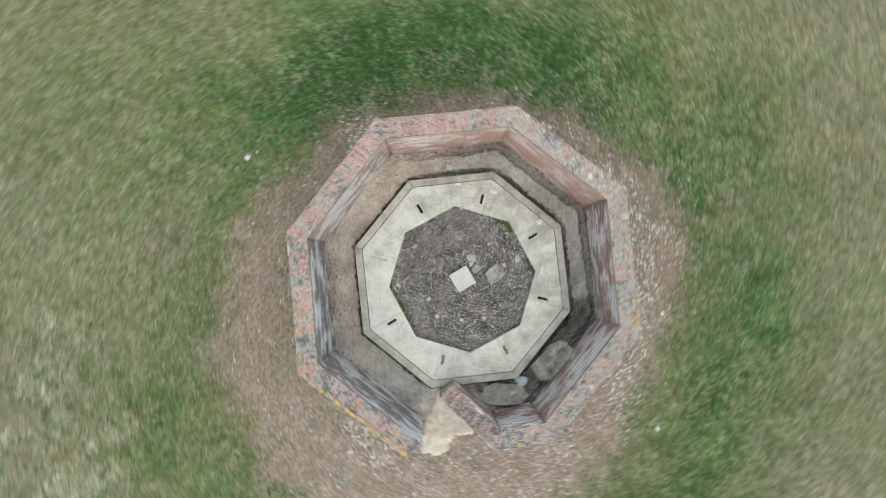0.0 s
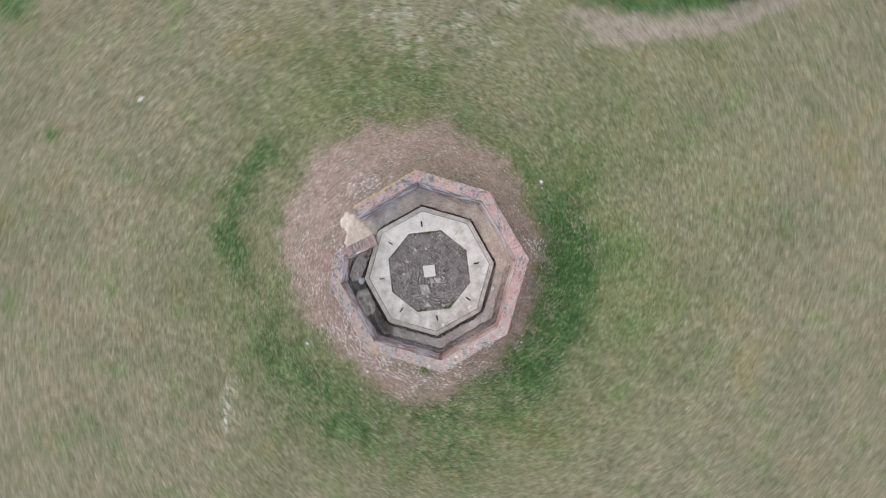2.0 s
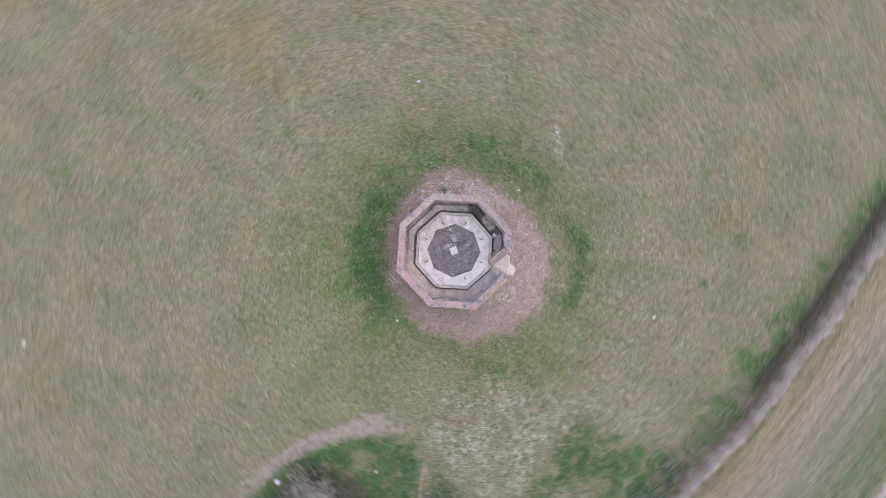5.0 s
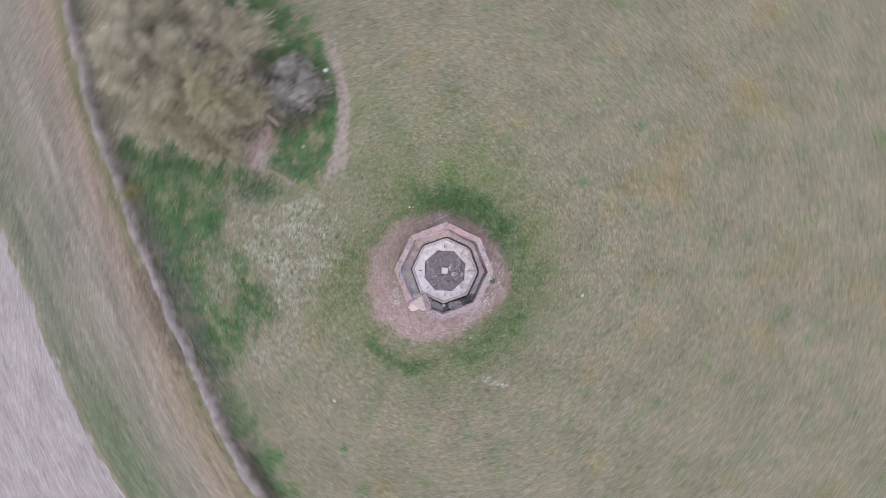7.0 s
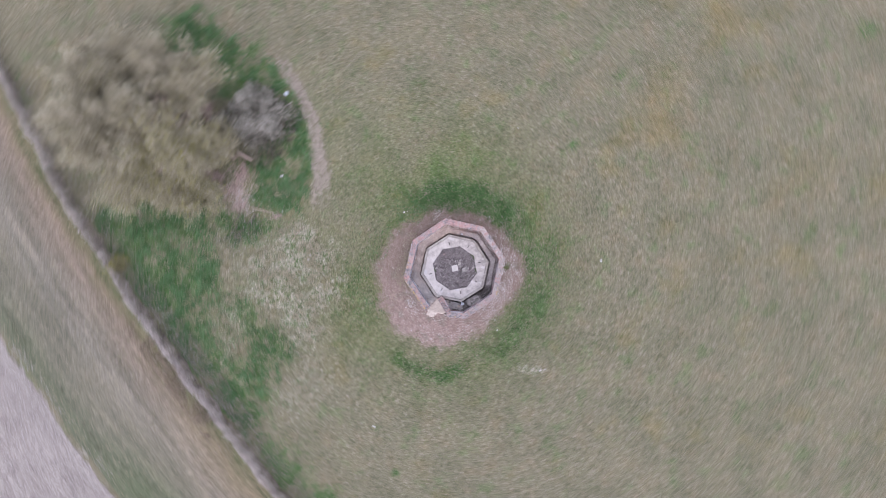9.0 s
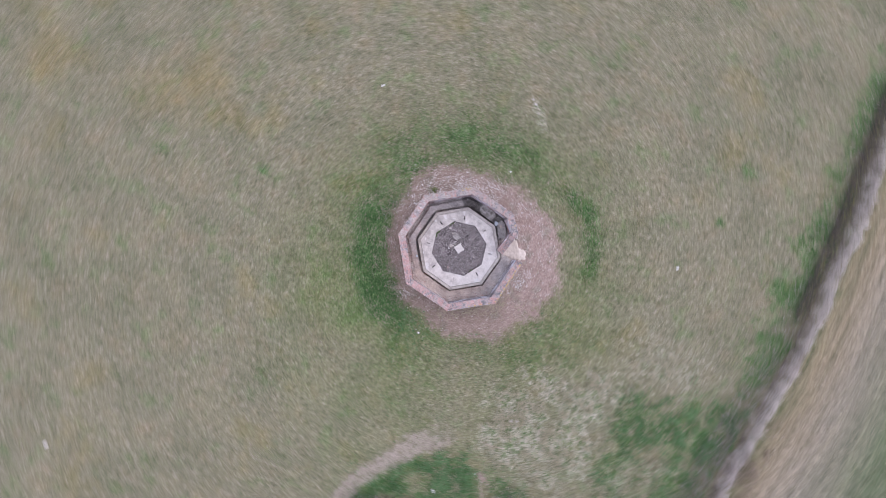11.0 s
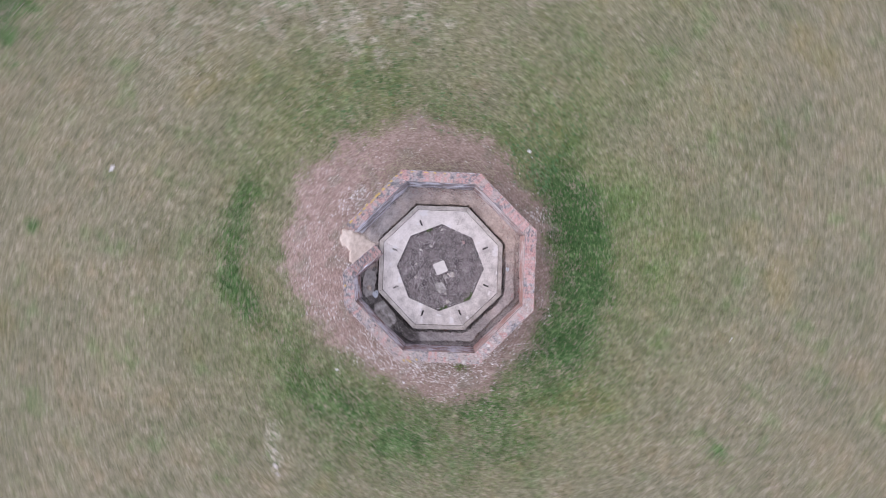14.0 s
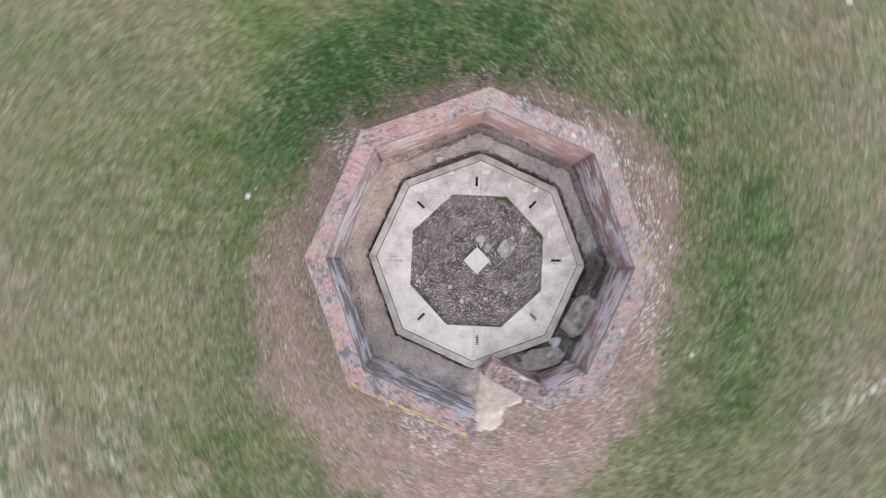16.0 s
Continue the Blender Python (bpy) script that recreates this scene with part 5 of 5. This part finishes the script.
def grow_tree(x, y, lobes, seed):
    """A many-stemmed tree: short bole, a limb into each lobe of the crown, branches to the lobe's skin, and twigs along the branches.
    lobes: (x, y, z, radius, share of yellow buds) from the foot. Returns the tree and its twigs' starts, ends, lobe and depth."""
    g = np.random.default_rng(seed)
    tree = empty("tree", x, y, float(ground_z(x, y)))
    tube("trunk", [(0, 0, -0.2), (0.05, 0.02, 0.4), (0.1, -0.05, 0.95)], [0.34, 0.27, 0.22], BARK, tree, 9)
    starts, ends, which, depth = [], [], [], []
    for i, (cx, cy, cz, rad, _) in enumerate(lobes):
        foot = Vector((0.08, -0.03, 0.8))
        fork = Vector((cx * 0.72, cy * 0.72, max(0.9, cz - 0.75 * rad)))
        bow = foot.lerp(fork, 0.5) + Vector((g.normal() * 0.15, g.normal() * 0.15, 0.25))
        limb = tube("limb", [foot, bow, fork, Vector((cx, cy, cz))], [0.13, 0.09, 0.065, 0.02], BARK, tree, 7)
        n_br = int(15 + 11 * rad)
        for k in range(n_br):
            up = g.uniform(0.02, 1.0)
            a = 2.4 * k + g.normal() * 0.25
            flat = math.sqrt(1 - up * up)
            size = rad * g.uniform(0.45, 1.32)
            tip = Vector((cx + size * flat * math.cos(a), cy + size * flat * math.sin(a), cz + 0.8 * size * up))
            root = fork.lerp(Vector((cx, cy, cz)), g.uniform(0.0, 0.9))
            knee = root.lerp(tip, 0.45) + Vector((g.normal(), g.normal(), 0.8 + g.normal())) * 0.10 * rad
            tube("branch", [root, knee, root.lerp(tip, 0.78) + Vector((g.normal(), g.normal(), g.normal())) * 0.06, tip], [0.040, 0.029, 0.019, 0.008], BRANCH, limb, 4)
            m = int(215 * rad ** 0.7)
            u = g.random(m) ** 0.65
            r_, k_, t_ = (np.array(v) for v in (root, knee, tip))
            base = np.where(u[:, None] < 0.45, r_ + (k_ - r_) * (u / 0.45)[:, None], k_ + (t_ - k_) * ((u - 0.45) / 0.55)[:, None])
            base += g.normal(size=(m, 3)) * (0.09 + 0.17 * u[:, None]) * np.array([1, 1, 0.7])
            way = (t_ - k_) / np.linalg.norm(t_ - k_) * 0.75 + 0.75 * g.normal(size=(m, 3)) + np.array([0, 0, 0.2])
            way /= np.linalg.norm(way, axis=1, keepdims=True)
            starts.append(base)
            ends.append(base + way * (0.14 + 0.30 * g.random((m, 1))))
            which.append(np.full(m, i))
            depth.append(u)
    return tree, np.concatenate(starts), np.concatenate(ends), np.concatenate(which), np.concatenate(depth)


BRANCH = mottled("lichened_branches", [(0.3, (0.27, 0.238, 0.125)), (0.7, (0.50, 0.45, 0.27))], 3.0, 40.0, 0.9, 0.004, 0.4)
tx, ty = -6.1, 16.1
tree, p, q, lobe_of, u = grow_tree(tx, ty, LOBES, 5)
tagged(tree, "spreading leafless tree with grey-brown twigs and yellowish buds", "tree")
g = np.random.default_rng(77)
shade_of = np.array([0.05 * math.sin(3.1 * i) for i in range(len(LOBES))])
# twigs darken inwards and downwards: crown shade put into their tone
t = sticks("twig_mass", p, q, 0.009 + 0.011 * g.random(len(p)) ** 2, np.clip(0.02 + 0.35 * u + 0.75 * g.random(len(p)) ** 1.3 + 0.06 * (p[:, 2] - 2) + shade_of[lobe_of] + 1.1 * (fbm(p[:, 0], p[:, 1], 0.32, 38) - 0.5), 0, 1), TREE_TWIG, tree)
tagged(t, "cloud of fine grey-brown twigs", kind="stuff")
pick = g.integers(0, len(p), 80000)
share = np.array([v[4] for v in LOBES])[lobe_of[pick]]
yellow = np.clip(share + 1.2 * (fbm(p[pick, 0] + 5, p[pick, 1], 1.3, 33) - 0.5), 0, 1)
keep = g.random(80000) < 0.2 + 0.8 * yellow
pick, yellow = pick[keep], yellow[keep]
c = p[pick] + (q - p)[pick] * g.random((len(pick), 1)) + g.normal(size=(len(pick), 3)) * 0.02
verts = np.stack([c, c + g.normal(size=c.shape) * 0.040, c + g.normal(size=c.shape) * 0.040], 1)
buds = soup("bud_mass", verts, np.arange(len(c) * 3).reshape(-1, 3), BUD, tree, np.repeat(np.clip(0.95 - 0.8 * yellow + 0.4 * (g.random(len(c)) - 0.5), 0, 1), 3))
tagged(buds, "opening yellowish buds and catkins", kind="stuff")

shrub = empty("budding_shrub", -12.85, 13.1, float(ground_z(-12.85, 13.1)))
tagged(shrub, "small shrub with fresh yellow-green buds growing out of the hedge", "shrub")
p, v, _ = dome(1200, 0.55, 0.38, 1.0, 131, 0.6)
q = p + v * 0.16 + g.normal(size=p.shape) * 0.06
tagged(sticks("twig_mass", p, q, np.full(len(p), 0.006), np.clip(0.3 + 0.4 * g.random(len(p)), 0, 1), TREE_TWIG, shrub), "thin brown twigs", kind="stuff")
c = q[g.integers(0, len(q), 1500)] + g.normal(size=(1500, 3)) * 0.05
verts = np.stack([c, c + g.normal(size=c.shape) * 0.03, c + g.normal(size=c.shape) * 0.03], 1)
tagged(soup("bud_mass", verts, np.arange(len(c) * 3).reshape(-1, 3), BUD, shrub, np.repeat(0.25 * g.random(len(c)), 3)), "fresh yellow-green buds", kind="stuff")
for i in range(7):
    a = i * 0.9
    tube("stem", [(0.05 * math.cos(a), 0.05 * math.sin(a), -0.05), (0.2 * math.cos(a), 0.15 * math.sin(a), 0.5), (0.5 * math.cos(a), 0.32 * math.sin(a), 0.95)], [0.02, 0.015, 0.006], BARK, shrub, 5)

brush = empty("brush_pile", -6.9, 9.9, float(ground_z(-6.9, 9.9)))
tagged(brush, "heap of thin dead branches lying in rank green grass", "brush")
g = np.random.default_rng(101)
for i in range(16):
    a, r0 = g.uniform(0, 6.28), 0.9 * math.sqrt(g.random())
    x, y, L, t0 = r0 * math.cos(a), r0 * math.sin(a) * 0.7, g.uniform(0.5, 1.1), g.uniform(-0.9, 0.3)
    tube("branch", [(x, y, 0.05), (x + L * 0.5 * math.cos(t0), y + L * 0.5 * math.sin(t0), 0.10 + 0.1 * g.random()), (x + L * math.cos(t0 + 0.3), y + L * math.sin(t0 + 0.3), 0.06)], [0.018, 0.014, 0.006], BARK, brush, 5)
p = np.stack([g.normal(size=350) * 0.8, g.normal(size=350) * 0.55, 0.03 + 0.12 * g.random(350)], 1)
q = p + g.normal(size=p.shape) * np.array([0.16, 0.16, 0.03])
t = sticks("twig_mass", p, q, 0.005 + 0.006 * g.random(len(p)), 0.4 + 0.6 * g.random(len(p)), HEDGE, brush)
tagged(t, "tangle of thin grey dead twigs", kind="stuff")
twig = tube("fallen_branch", [(-5.3, 7.35, float(ground_z(-5.3, 7.35)) + 0.03), (-4.7, 7.5, float(ground_z(-4.7, 7.5)) + 0.05), (-4.1, 7.42, float(ground_z(-4.1, 7.42)) + 0.03)], [0.012, 0.014, 0.006], PLANK)
tagged(twig, "thin pale dead branch fallen in the grass", "branch")
rake = tube("fallen_branch", [(-5.6, 10.3, float(ground_z(-5.6, 10.3)) + 0.03), (-5.1, 9.5, float(ground_z(-5.1, 9.5)) + 0.05), (-4.6, 8.7, float(ground_z(-4.6, 8.7)) + 0.03)], [0.03, 0.024, 0.012], PLANK)
tagged(rake, "reddish dead bough lying on bare soil under the tree", "branch")

hedge = empty("hedge", -15.5, 0, float(ground_z(-15.5, 0)))
tagged(hedge, "narrow clipped leafless grey-purple hedge along a grass verge", "hedge")
g = np.random.default_rng(88)


def hedge_places(k, lo=-22, hi=32):
    """Places in the hedge: its western side is cut sharp and stands tallest, its eastern side slopes away raggedly."""
    y = lo + (hi - lo) * g.random(k)
    c = -0.20 + 0.40 * g.random(k) ** 1.3
    top = (0.90 - 0.45 * smooth(c, -0.05, 0.2)) * (0.72 + 0.56 * fbm(y, c * 2, 0.8, 61))
    x = hedge_x(y) + c + 0.16 * (fbm(y, y * 0, 1.4, 60) - 0.5) * 2 + 0.10 * (fbm(y, y * 0 + 9, 0.35, 66) - 0.5)
    z = top * (1 - 0.65 * g.random(k) ** 1.6)
    return np.stack([x + 15.5, y, z], 1), c


p, c = hedge_places(30000)
d = g.normal(size=p.shape) * np.array([0.7, 0.8, 0.6]) + np.stack([0.9 * c, 0 * c, 0.45 + 0 * c], 1)
q = p + d / np.linalg.norm(d, axis=1, keepdims=True) * (0.08 + 0.17 * g.random((len(p), 1)))
# shade of the hedge's foot and eastern side is painted into the twig tone
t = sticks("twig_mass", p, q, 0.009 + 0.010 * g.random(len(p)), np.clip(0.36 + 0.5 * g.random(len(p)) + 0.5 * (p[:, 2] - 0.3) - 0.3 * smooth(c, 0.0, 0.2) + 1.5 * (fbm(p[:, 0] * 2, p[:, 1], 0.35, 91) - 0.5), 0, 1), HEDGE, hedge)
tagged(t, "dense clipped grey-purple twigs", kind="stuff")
k = 8000
y = -18 + 42 * g.random(k)
keep = g.random(k) < 0.25 + 0.75 * np.exp(-(((y - 6) / 6) ** 2))
y = y[keep]
off = 0.25 + 0.95 * g.random(len(y)) ** 1.6
p = np.stack([hedge_x(y) + off + 15.5, y, 0.05 + 0.35 * (1 - off / 1.3) * g.random(len(y))], 1)
a = g.normal(size=len(y)) * 1.1
q = p + np.stack([np.cos(a), np.sin(a), 0.15 + 0.25 * g.random(len(y))], 1) * (0.15 + 0.30 * g.random((len(y), 1)))
t = sticks("undergrowth", p, q, 0.005 + 0.005 * g.random(len(p)), np.clip(0.05 + 0.8 * g.random(len(p)), 0, 1), HEDGE, hedge)
tagged(t, "straggling pale bramble at the hedge's foot", kind="stuff")
k = 5200
y = -20 + 17 * g.random(k)
off = 0.22 + 0.34 * g.random(k)
p = np.stack([hedge_x(y) + off + 15.5, y, 0.10 + 0.45 * g.random(k) * (1.1 - off)], 1)
d = g.normal(size=p.shape) * np.array([0.9, 0.9, 0.4])
t = sticks("bramble", p, p + 0.2 * d / np.linalg.norm(d, axis=1, keepdims=True), 0.006 + 0.008 * g.random(k), np.clip(0.22 * g.random(k), 0, 1), HEDGE, hedge)
tagged(t, "dark reddish bramble stems along the hedge's foot", kind="stuff")
c = p[g.integers(0, k, 1100)] + np.array([0, 0, 0.1])
verts = np.stack([c, c + g.normal(size=c.shape) * 0.035, c + g.normal(size=c.shape) * 0.035], 1)
t = soup("withered_leaves", verts, np.arange(len(c) * 3).reshape(-1, 3), BUD, hedge, np.repeat(g.random(len(c)), 3))
tagged(t, "a few withered yellow-brown leaves on the bramble", kind="stuff")
k = 9000
y = 1.0 + 10.5 * g.random(k)
off = -0.3 - 1.3 * g.random(k) ** 1.5
keep = (g.random(k) < smooth(fbm(y, off, 0.5, 95), 0.35, 0.6)) & (g.random(k) < smooth(y, 1.0, 3.0) * smooth(-y, -11.5, -8.5))
y, off = y[keep], off[keep]
p = np.stack([hedge_x(y) + off + 15.5, y, 0.02 + 0.10 * g.random(len(y))], 1)
d = g.normal(size=p.shape) * np.array([1.0, 1.0, 0.25])
t = sticks("stalk_tangle", p, p + (0.08 + 0.14 * g.random((len(y), 1))) * d / np.linalg.norm(d, axis=1, keepdims=True), 0.005 + 0.006 * g.random(len(y)), np.clip(0.1 + 0.75 * g.random(len(y)), 0, 1), RUSTY, hedge)
tagged(t, "reddish dead stalks tangled along the hedge's foot", kind="stuff")
for i in range(60):
    y = -20 + 50 * i / 59 + 0.2 * math.sin(i * 7.1)
    x = float(hedge_x(y)) + 15.5 + 0.08 * math.sin(i * 3.7)
    tube("stem", [(x, y, -0.1), (x + 0.05 * math.sin(i), y + 0.06 * math.cos(i * 2.2), 0.35), (x + 0.08 * math.sin(i * 1.7), y + 0.1 * math.cos(i), 0.72)], [0.03, 0.024, 0.012], BARK, hedge, 5)

# ---- moss and lichen on the masonry ----
def crust(name, x, y, z, size, seed, material, label, turn=0.0):
    rnd = random.Random(seed)
    bm = bmesh.new()
    k = 11
    prism(bm, [(size[0] * rnd.uniform(0.6, 1.1) * math.cos(6.283 * i / k), size[1] * rnd.uniform(0.6, 1.1) * math.sin(6.283 * i / k)) for i in range(k)], 0, [rnd.uniform(0.006, 0.012) for _ in range(k)])
    ob = part(name, bm, material)
    ob.matrix_world = pose(x, y, z, 0, 0, turn)
    return tagged(ob, label, name.replace("_", " "), {"lichen": "lichen on the coping", "moss": "moss round the soil"}[name])


lr = random.Random(5)
w5, w6, w7 = Vector(W[4]), Vector(W[3]), Vector(W[2])
for s in (0.06, 0.14, 0.22, 0.30, 0.36, 0.43, 0.47, 0.53, 0.58, 0.66, 0.74, 0.80, 0.90, 0.97):
    p = w5.lerp(w6, s)
    i = p.normalized() * -1
    crust("lichen", p.x + i.x * lr.uniform(0.02, 0.06), p.y + i.y * lr.uniform(0.02, 0.06), TOP_Z + 0.002, (lr.uniform(0.035, 0.075), lr.uniform(0.02, 0.035)), int(s * 100), LICHEN, "yellow lichen crust on the brick coping", 79)
for s in (0.12, 0.3, 0.42, 0.55):
    p = w6.lerp(w7, s)
    i = p.normalized() * -1
    crust("lichen", p.x + i.x * 0.05, p.y + i.y * 0.05, TOP_Z + 0.002, (lr.uniform(0.03, 0.05), lr.uniform(0.02, 0.03)), int(s * 100) + 300, LICHEN, "yellow lichen crust on the brick coping", 32)
for x, y, z in ((-1.80, -1.80, 1.13), (0.64, -2.43, 1.385), (0.84, -2.29, 1.385), (0.58, -2.49, 1.385), (0.73, -2.42, 1.385)):
    crust("lichen", x, y, z + 0.01, (0.035, 0.03), int(x * 77) + 900, LICHEN, "yellow lichen spot on the worn coping", 10)
mr = random.Random(9)
for a in (-14, -11, -8, -5, -17, -50, -54, -47, 138, 142):
    rr = float(oct_r(math.radians(a), 1.20, PH + 22.5))
    x, y = rr * math.cos(radians(a)), rr * math.sin(radians(a))
    crust("moss", x, y, soil_z(x, y) - 0.002, (mr.uniform(0.03, 0.07), mr.uniform(0.03, 0.10)), a + 500, MOSS, "green moss cushion at the ring's inner edge", a)

# crumbled dirt gathered at the foot of the wall
px, py = [], []
for k in (0, 1, 2, 3, 5, 6, 7):
    a, c = Vector(FOOT[k]), Vector(FOOT[(k + 1) % 8])
    for _ in range(190):
        u, d = lr.random(), abs(lr.gauss(0, 0.045)) + 0.005
        p = a.lerp(c, u)
        p = p - p.normalized() * d
        if lr.random() < 0.25 + 0.9 * float(fbm(p.x, p.y, 0.35, 71)):
            px.append(p.x)
            py.append(p.y)
px, py = np.array(px), np.array(py)
chips("debris", px, py, np.full(len(px), FLOOR_Z + 0.012), 0.006 + 0.018 * RNG.random(len(px)) ** 2, HOLE_SOIL, "dark crumbled dirt along the foot of the wall", 0.7)
k = 90
px, py = 1.45 + 0.42 * RNG.normal(size=k) * 0.5, 2.78 + 0.30 * RNG.normal(size=k) * 0.5
chips("mortar_scatter", px, py, ground_z(px, py) + 0.006, 0.012 + 0.030 * RNG.random(k) ** 2, FLINT, "white lumps of fallen mortar on bare earth beside the wall")
k = 320
px, py = -5.6 + 0.36 * RNG.normal(size=k), 11.0 + 0.5 * RNG.normal(size=k)
px = px + 0.1 * (py - 11.0)
chips("rubble_scatter", px, py, ground_z(px, py) + 0.008, 0.018 + 0.045 * RNG.random(k) ** 2, FLINT, "pale stones and rubble scattered on bare soil under the tree")
k = 340
px, py = -5.15 + 0.42 * RNG.normal(size=k), 11.3 + 0.55 * RNG.normal(size=k)
chips("bark_flakes", px, py, ground_z(px, py) + 0.01, 0.02 + 0.05 * RNG.random(k) ** 2, PLANK, "pinkish flakes of bark and splintered wood under the tree", 0.4)
k = 150
u, v = RNG.random(k) ** 1.5, RNG.random(k)
px, py = -1.78 - 0.27 * u + 0.25 * v * (1 - 0.1 * u), -0.49 - 1.0 * u - 0.10 * v
chips("mortar_crumbs", px, py, 0.625 + 0.43 * u - 0.006, 0.012 + 0.028 * RNG.random(k) ** 2, PALE_MORTAR, "crumbled grey mortar on the broken end of the baffle wall", 0.7)

for i, (x, y, size) in enumerate([(1.88, -1.62, 0.17), (2.16, -1.36, 0.11), (2.17, -0.92, 0.12), (2.08, -1.04, 0.10), (1.92, -1.40, 0.09), (0.10, -2.42, 0.08), (-0.55, -2.30, 0.09)]):
    stone("mortar_lump", 210 + i, x, y, 1.385, (0.6 * size, 0.8 * size, 0.3 * size), 25 + i * 50, FLINT, "pale lump of old mortar stuck on the broken coping", "mortar")
px, py = [], []
for k, share in ((0, 220), (1, 330), (2, 340)):  # brick crumbs fallen along the northern walls
    a, c = Vector(FOOT[k]), Vector(FOOT[(k + 1) % 8])
    for _ in range(share):
        p = a.lerp(c, lr.random())
        p = p - p.normalized() * (abs(lr.gauss(0, 0.16)) + 0.01)
        px.append(p.x)
        py.append(p.y)
px, py = np.array(px), np.array(py)
chips("brick_crumbs", px, py, np.full(len(px), FLOOR_Z + 0.016), 0.008 + 0.024 * RNG.random(len(px)) ** 3, BRICK, "red brick crumbs scattered at the foot of the wall", 0.6)

# broken mortar and brick lumps on the ruined copings
for k, share in ((5, 110), (6, 130), (7, 90)):
    a, c = Vector((*W[k], 0)), Vector((*W[(k + 1) % 8], 0))
    side = (c - a).normalized()
    inn = Vector((-side.y, side.x, 0))
    if inn.dot(a) > 0:
        inn = -inn
    u, v = RNG.random(share), RNG.random(share)
    px = a.x + (c.x - a.x) * u + inn.x * (0.28 * v - 0.03)
    py = a.y + (c.y - a.y) * u + inn.y * (0.28 * v - 0.03)
    pz = HIGH[k] + (HIGH[(k + 1) % 8] - HIGH[k]) * u
    chips("mortar_lumps", px, py, pz - 0.006, 0.014 + 0.040 * RNG.random(share) ** 2, FLINT if k != 5 else PALE_MORTAR, "broken lumps of pale mortar lying on the coping", 0.7)
k = 30000
y = -16 + 42 * RNG.random(k)
x = field_x(y) - 0.05 - 6.5 * RNG.random(k) ** 1.3
chips("soil_clods", x, y, ground_z(x, y) + 0.008, 0.018 + 0.035 * RNG.random(k) ** 2, RUBBLE, "dark soil clods between the furrows of the ploughed field", 0.5)

k = 900
y = 3.5 + 11.5 * RNG.random(k)
x = field_x(y) + 0.05 + 0.75 * RNG.random(k) ** 1.6
keep = fbm(x, y, 1.3, 95) > 0.45
chips("verge_flints", x[keep], y[keep], ground_z(x[keep], y[keep]) + 0.02, 0.016 + 0.034 * RNG.random(int(keep.sum())) ** 2, FLINT, "white flints thrown from the plough onto the grass headland", 0.7)

# ---- small pieces of the walls ----
for args in PENDING:
    lay_coping(*args)
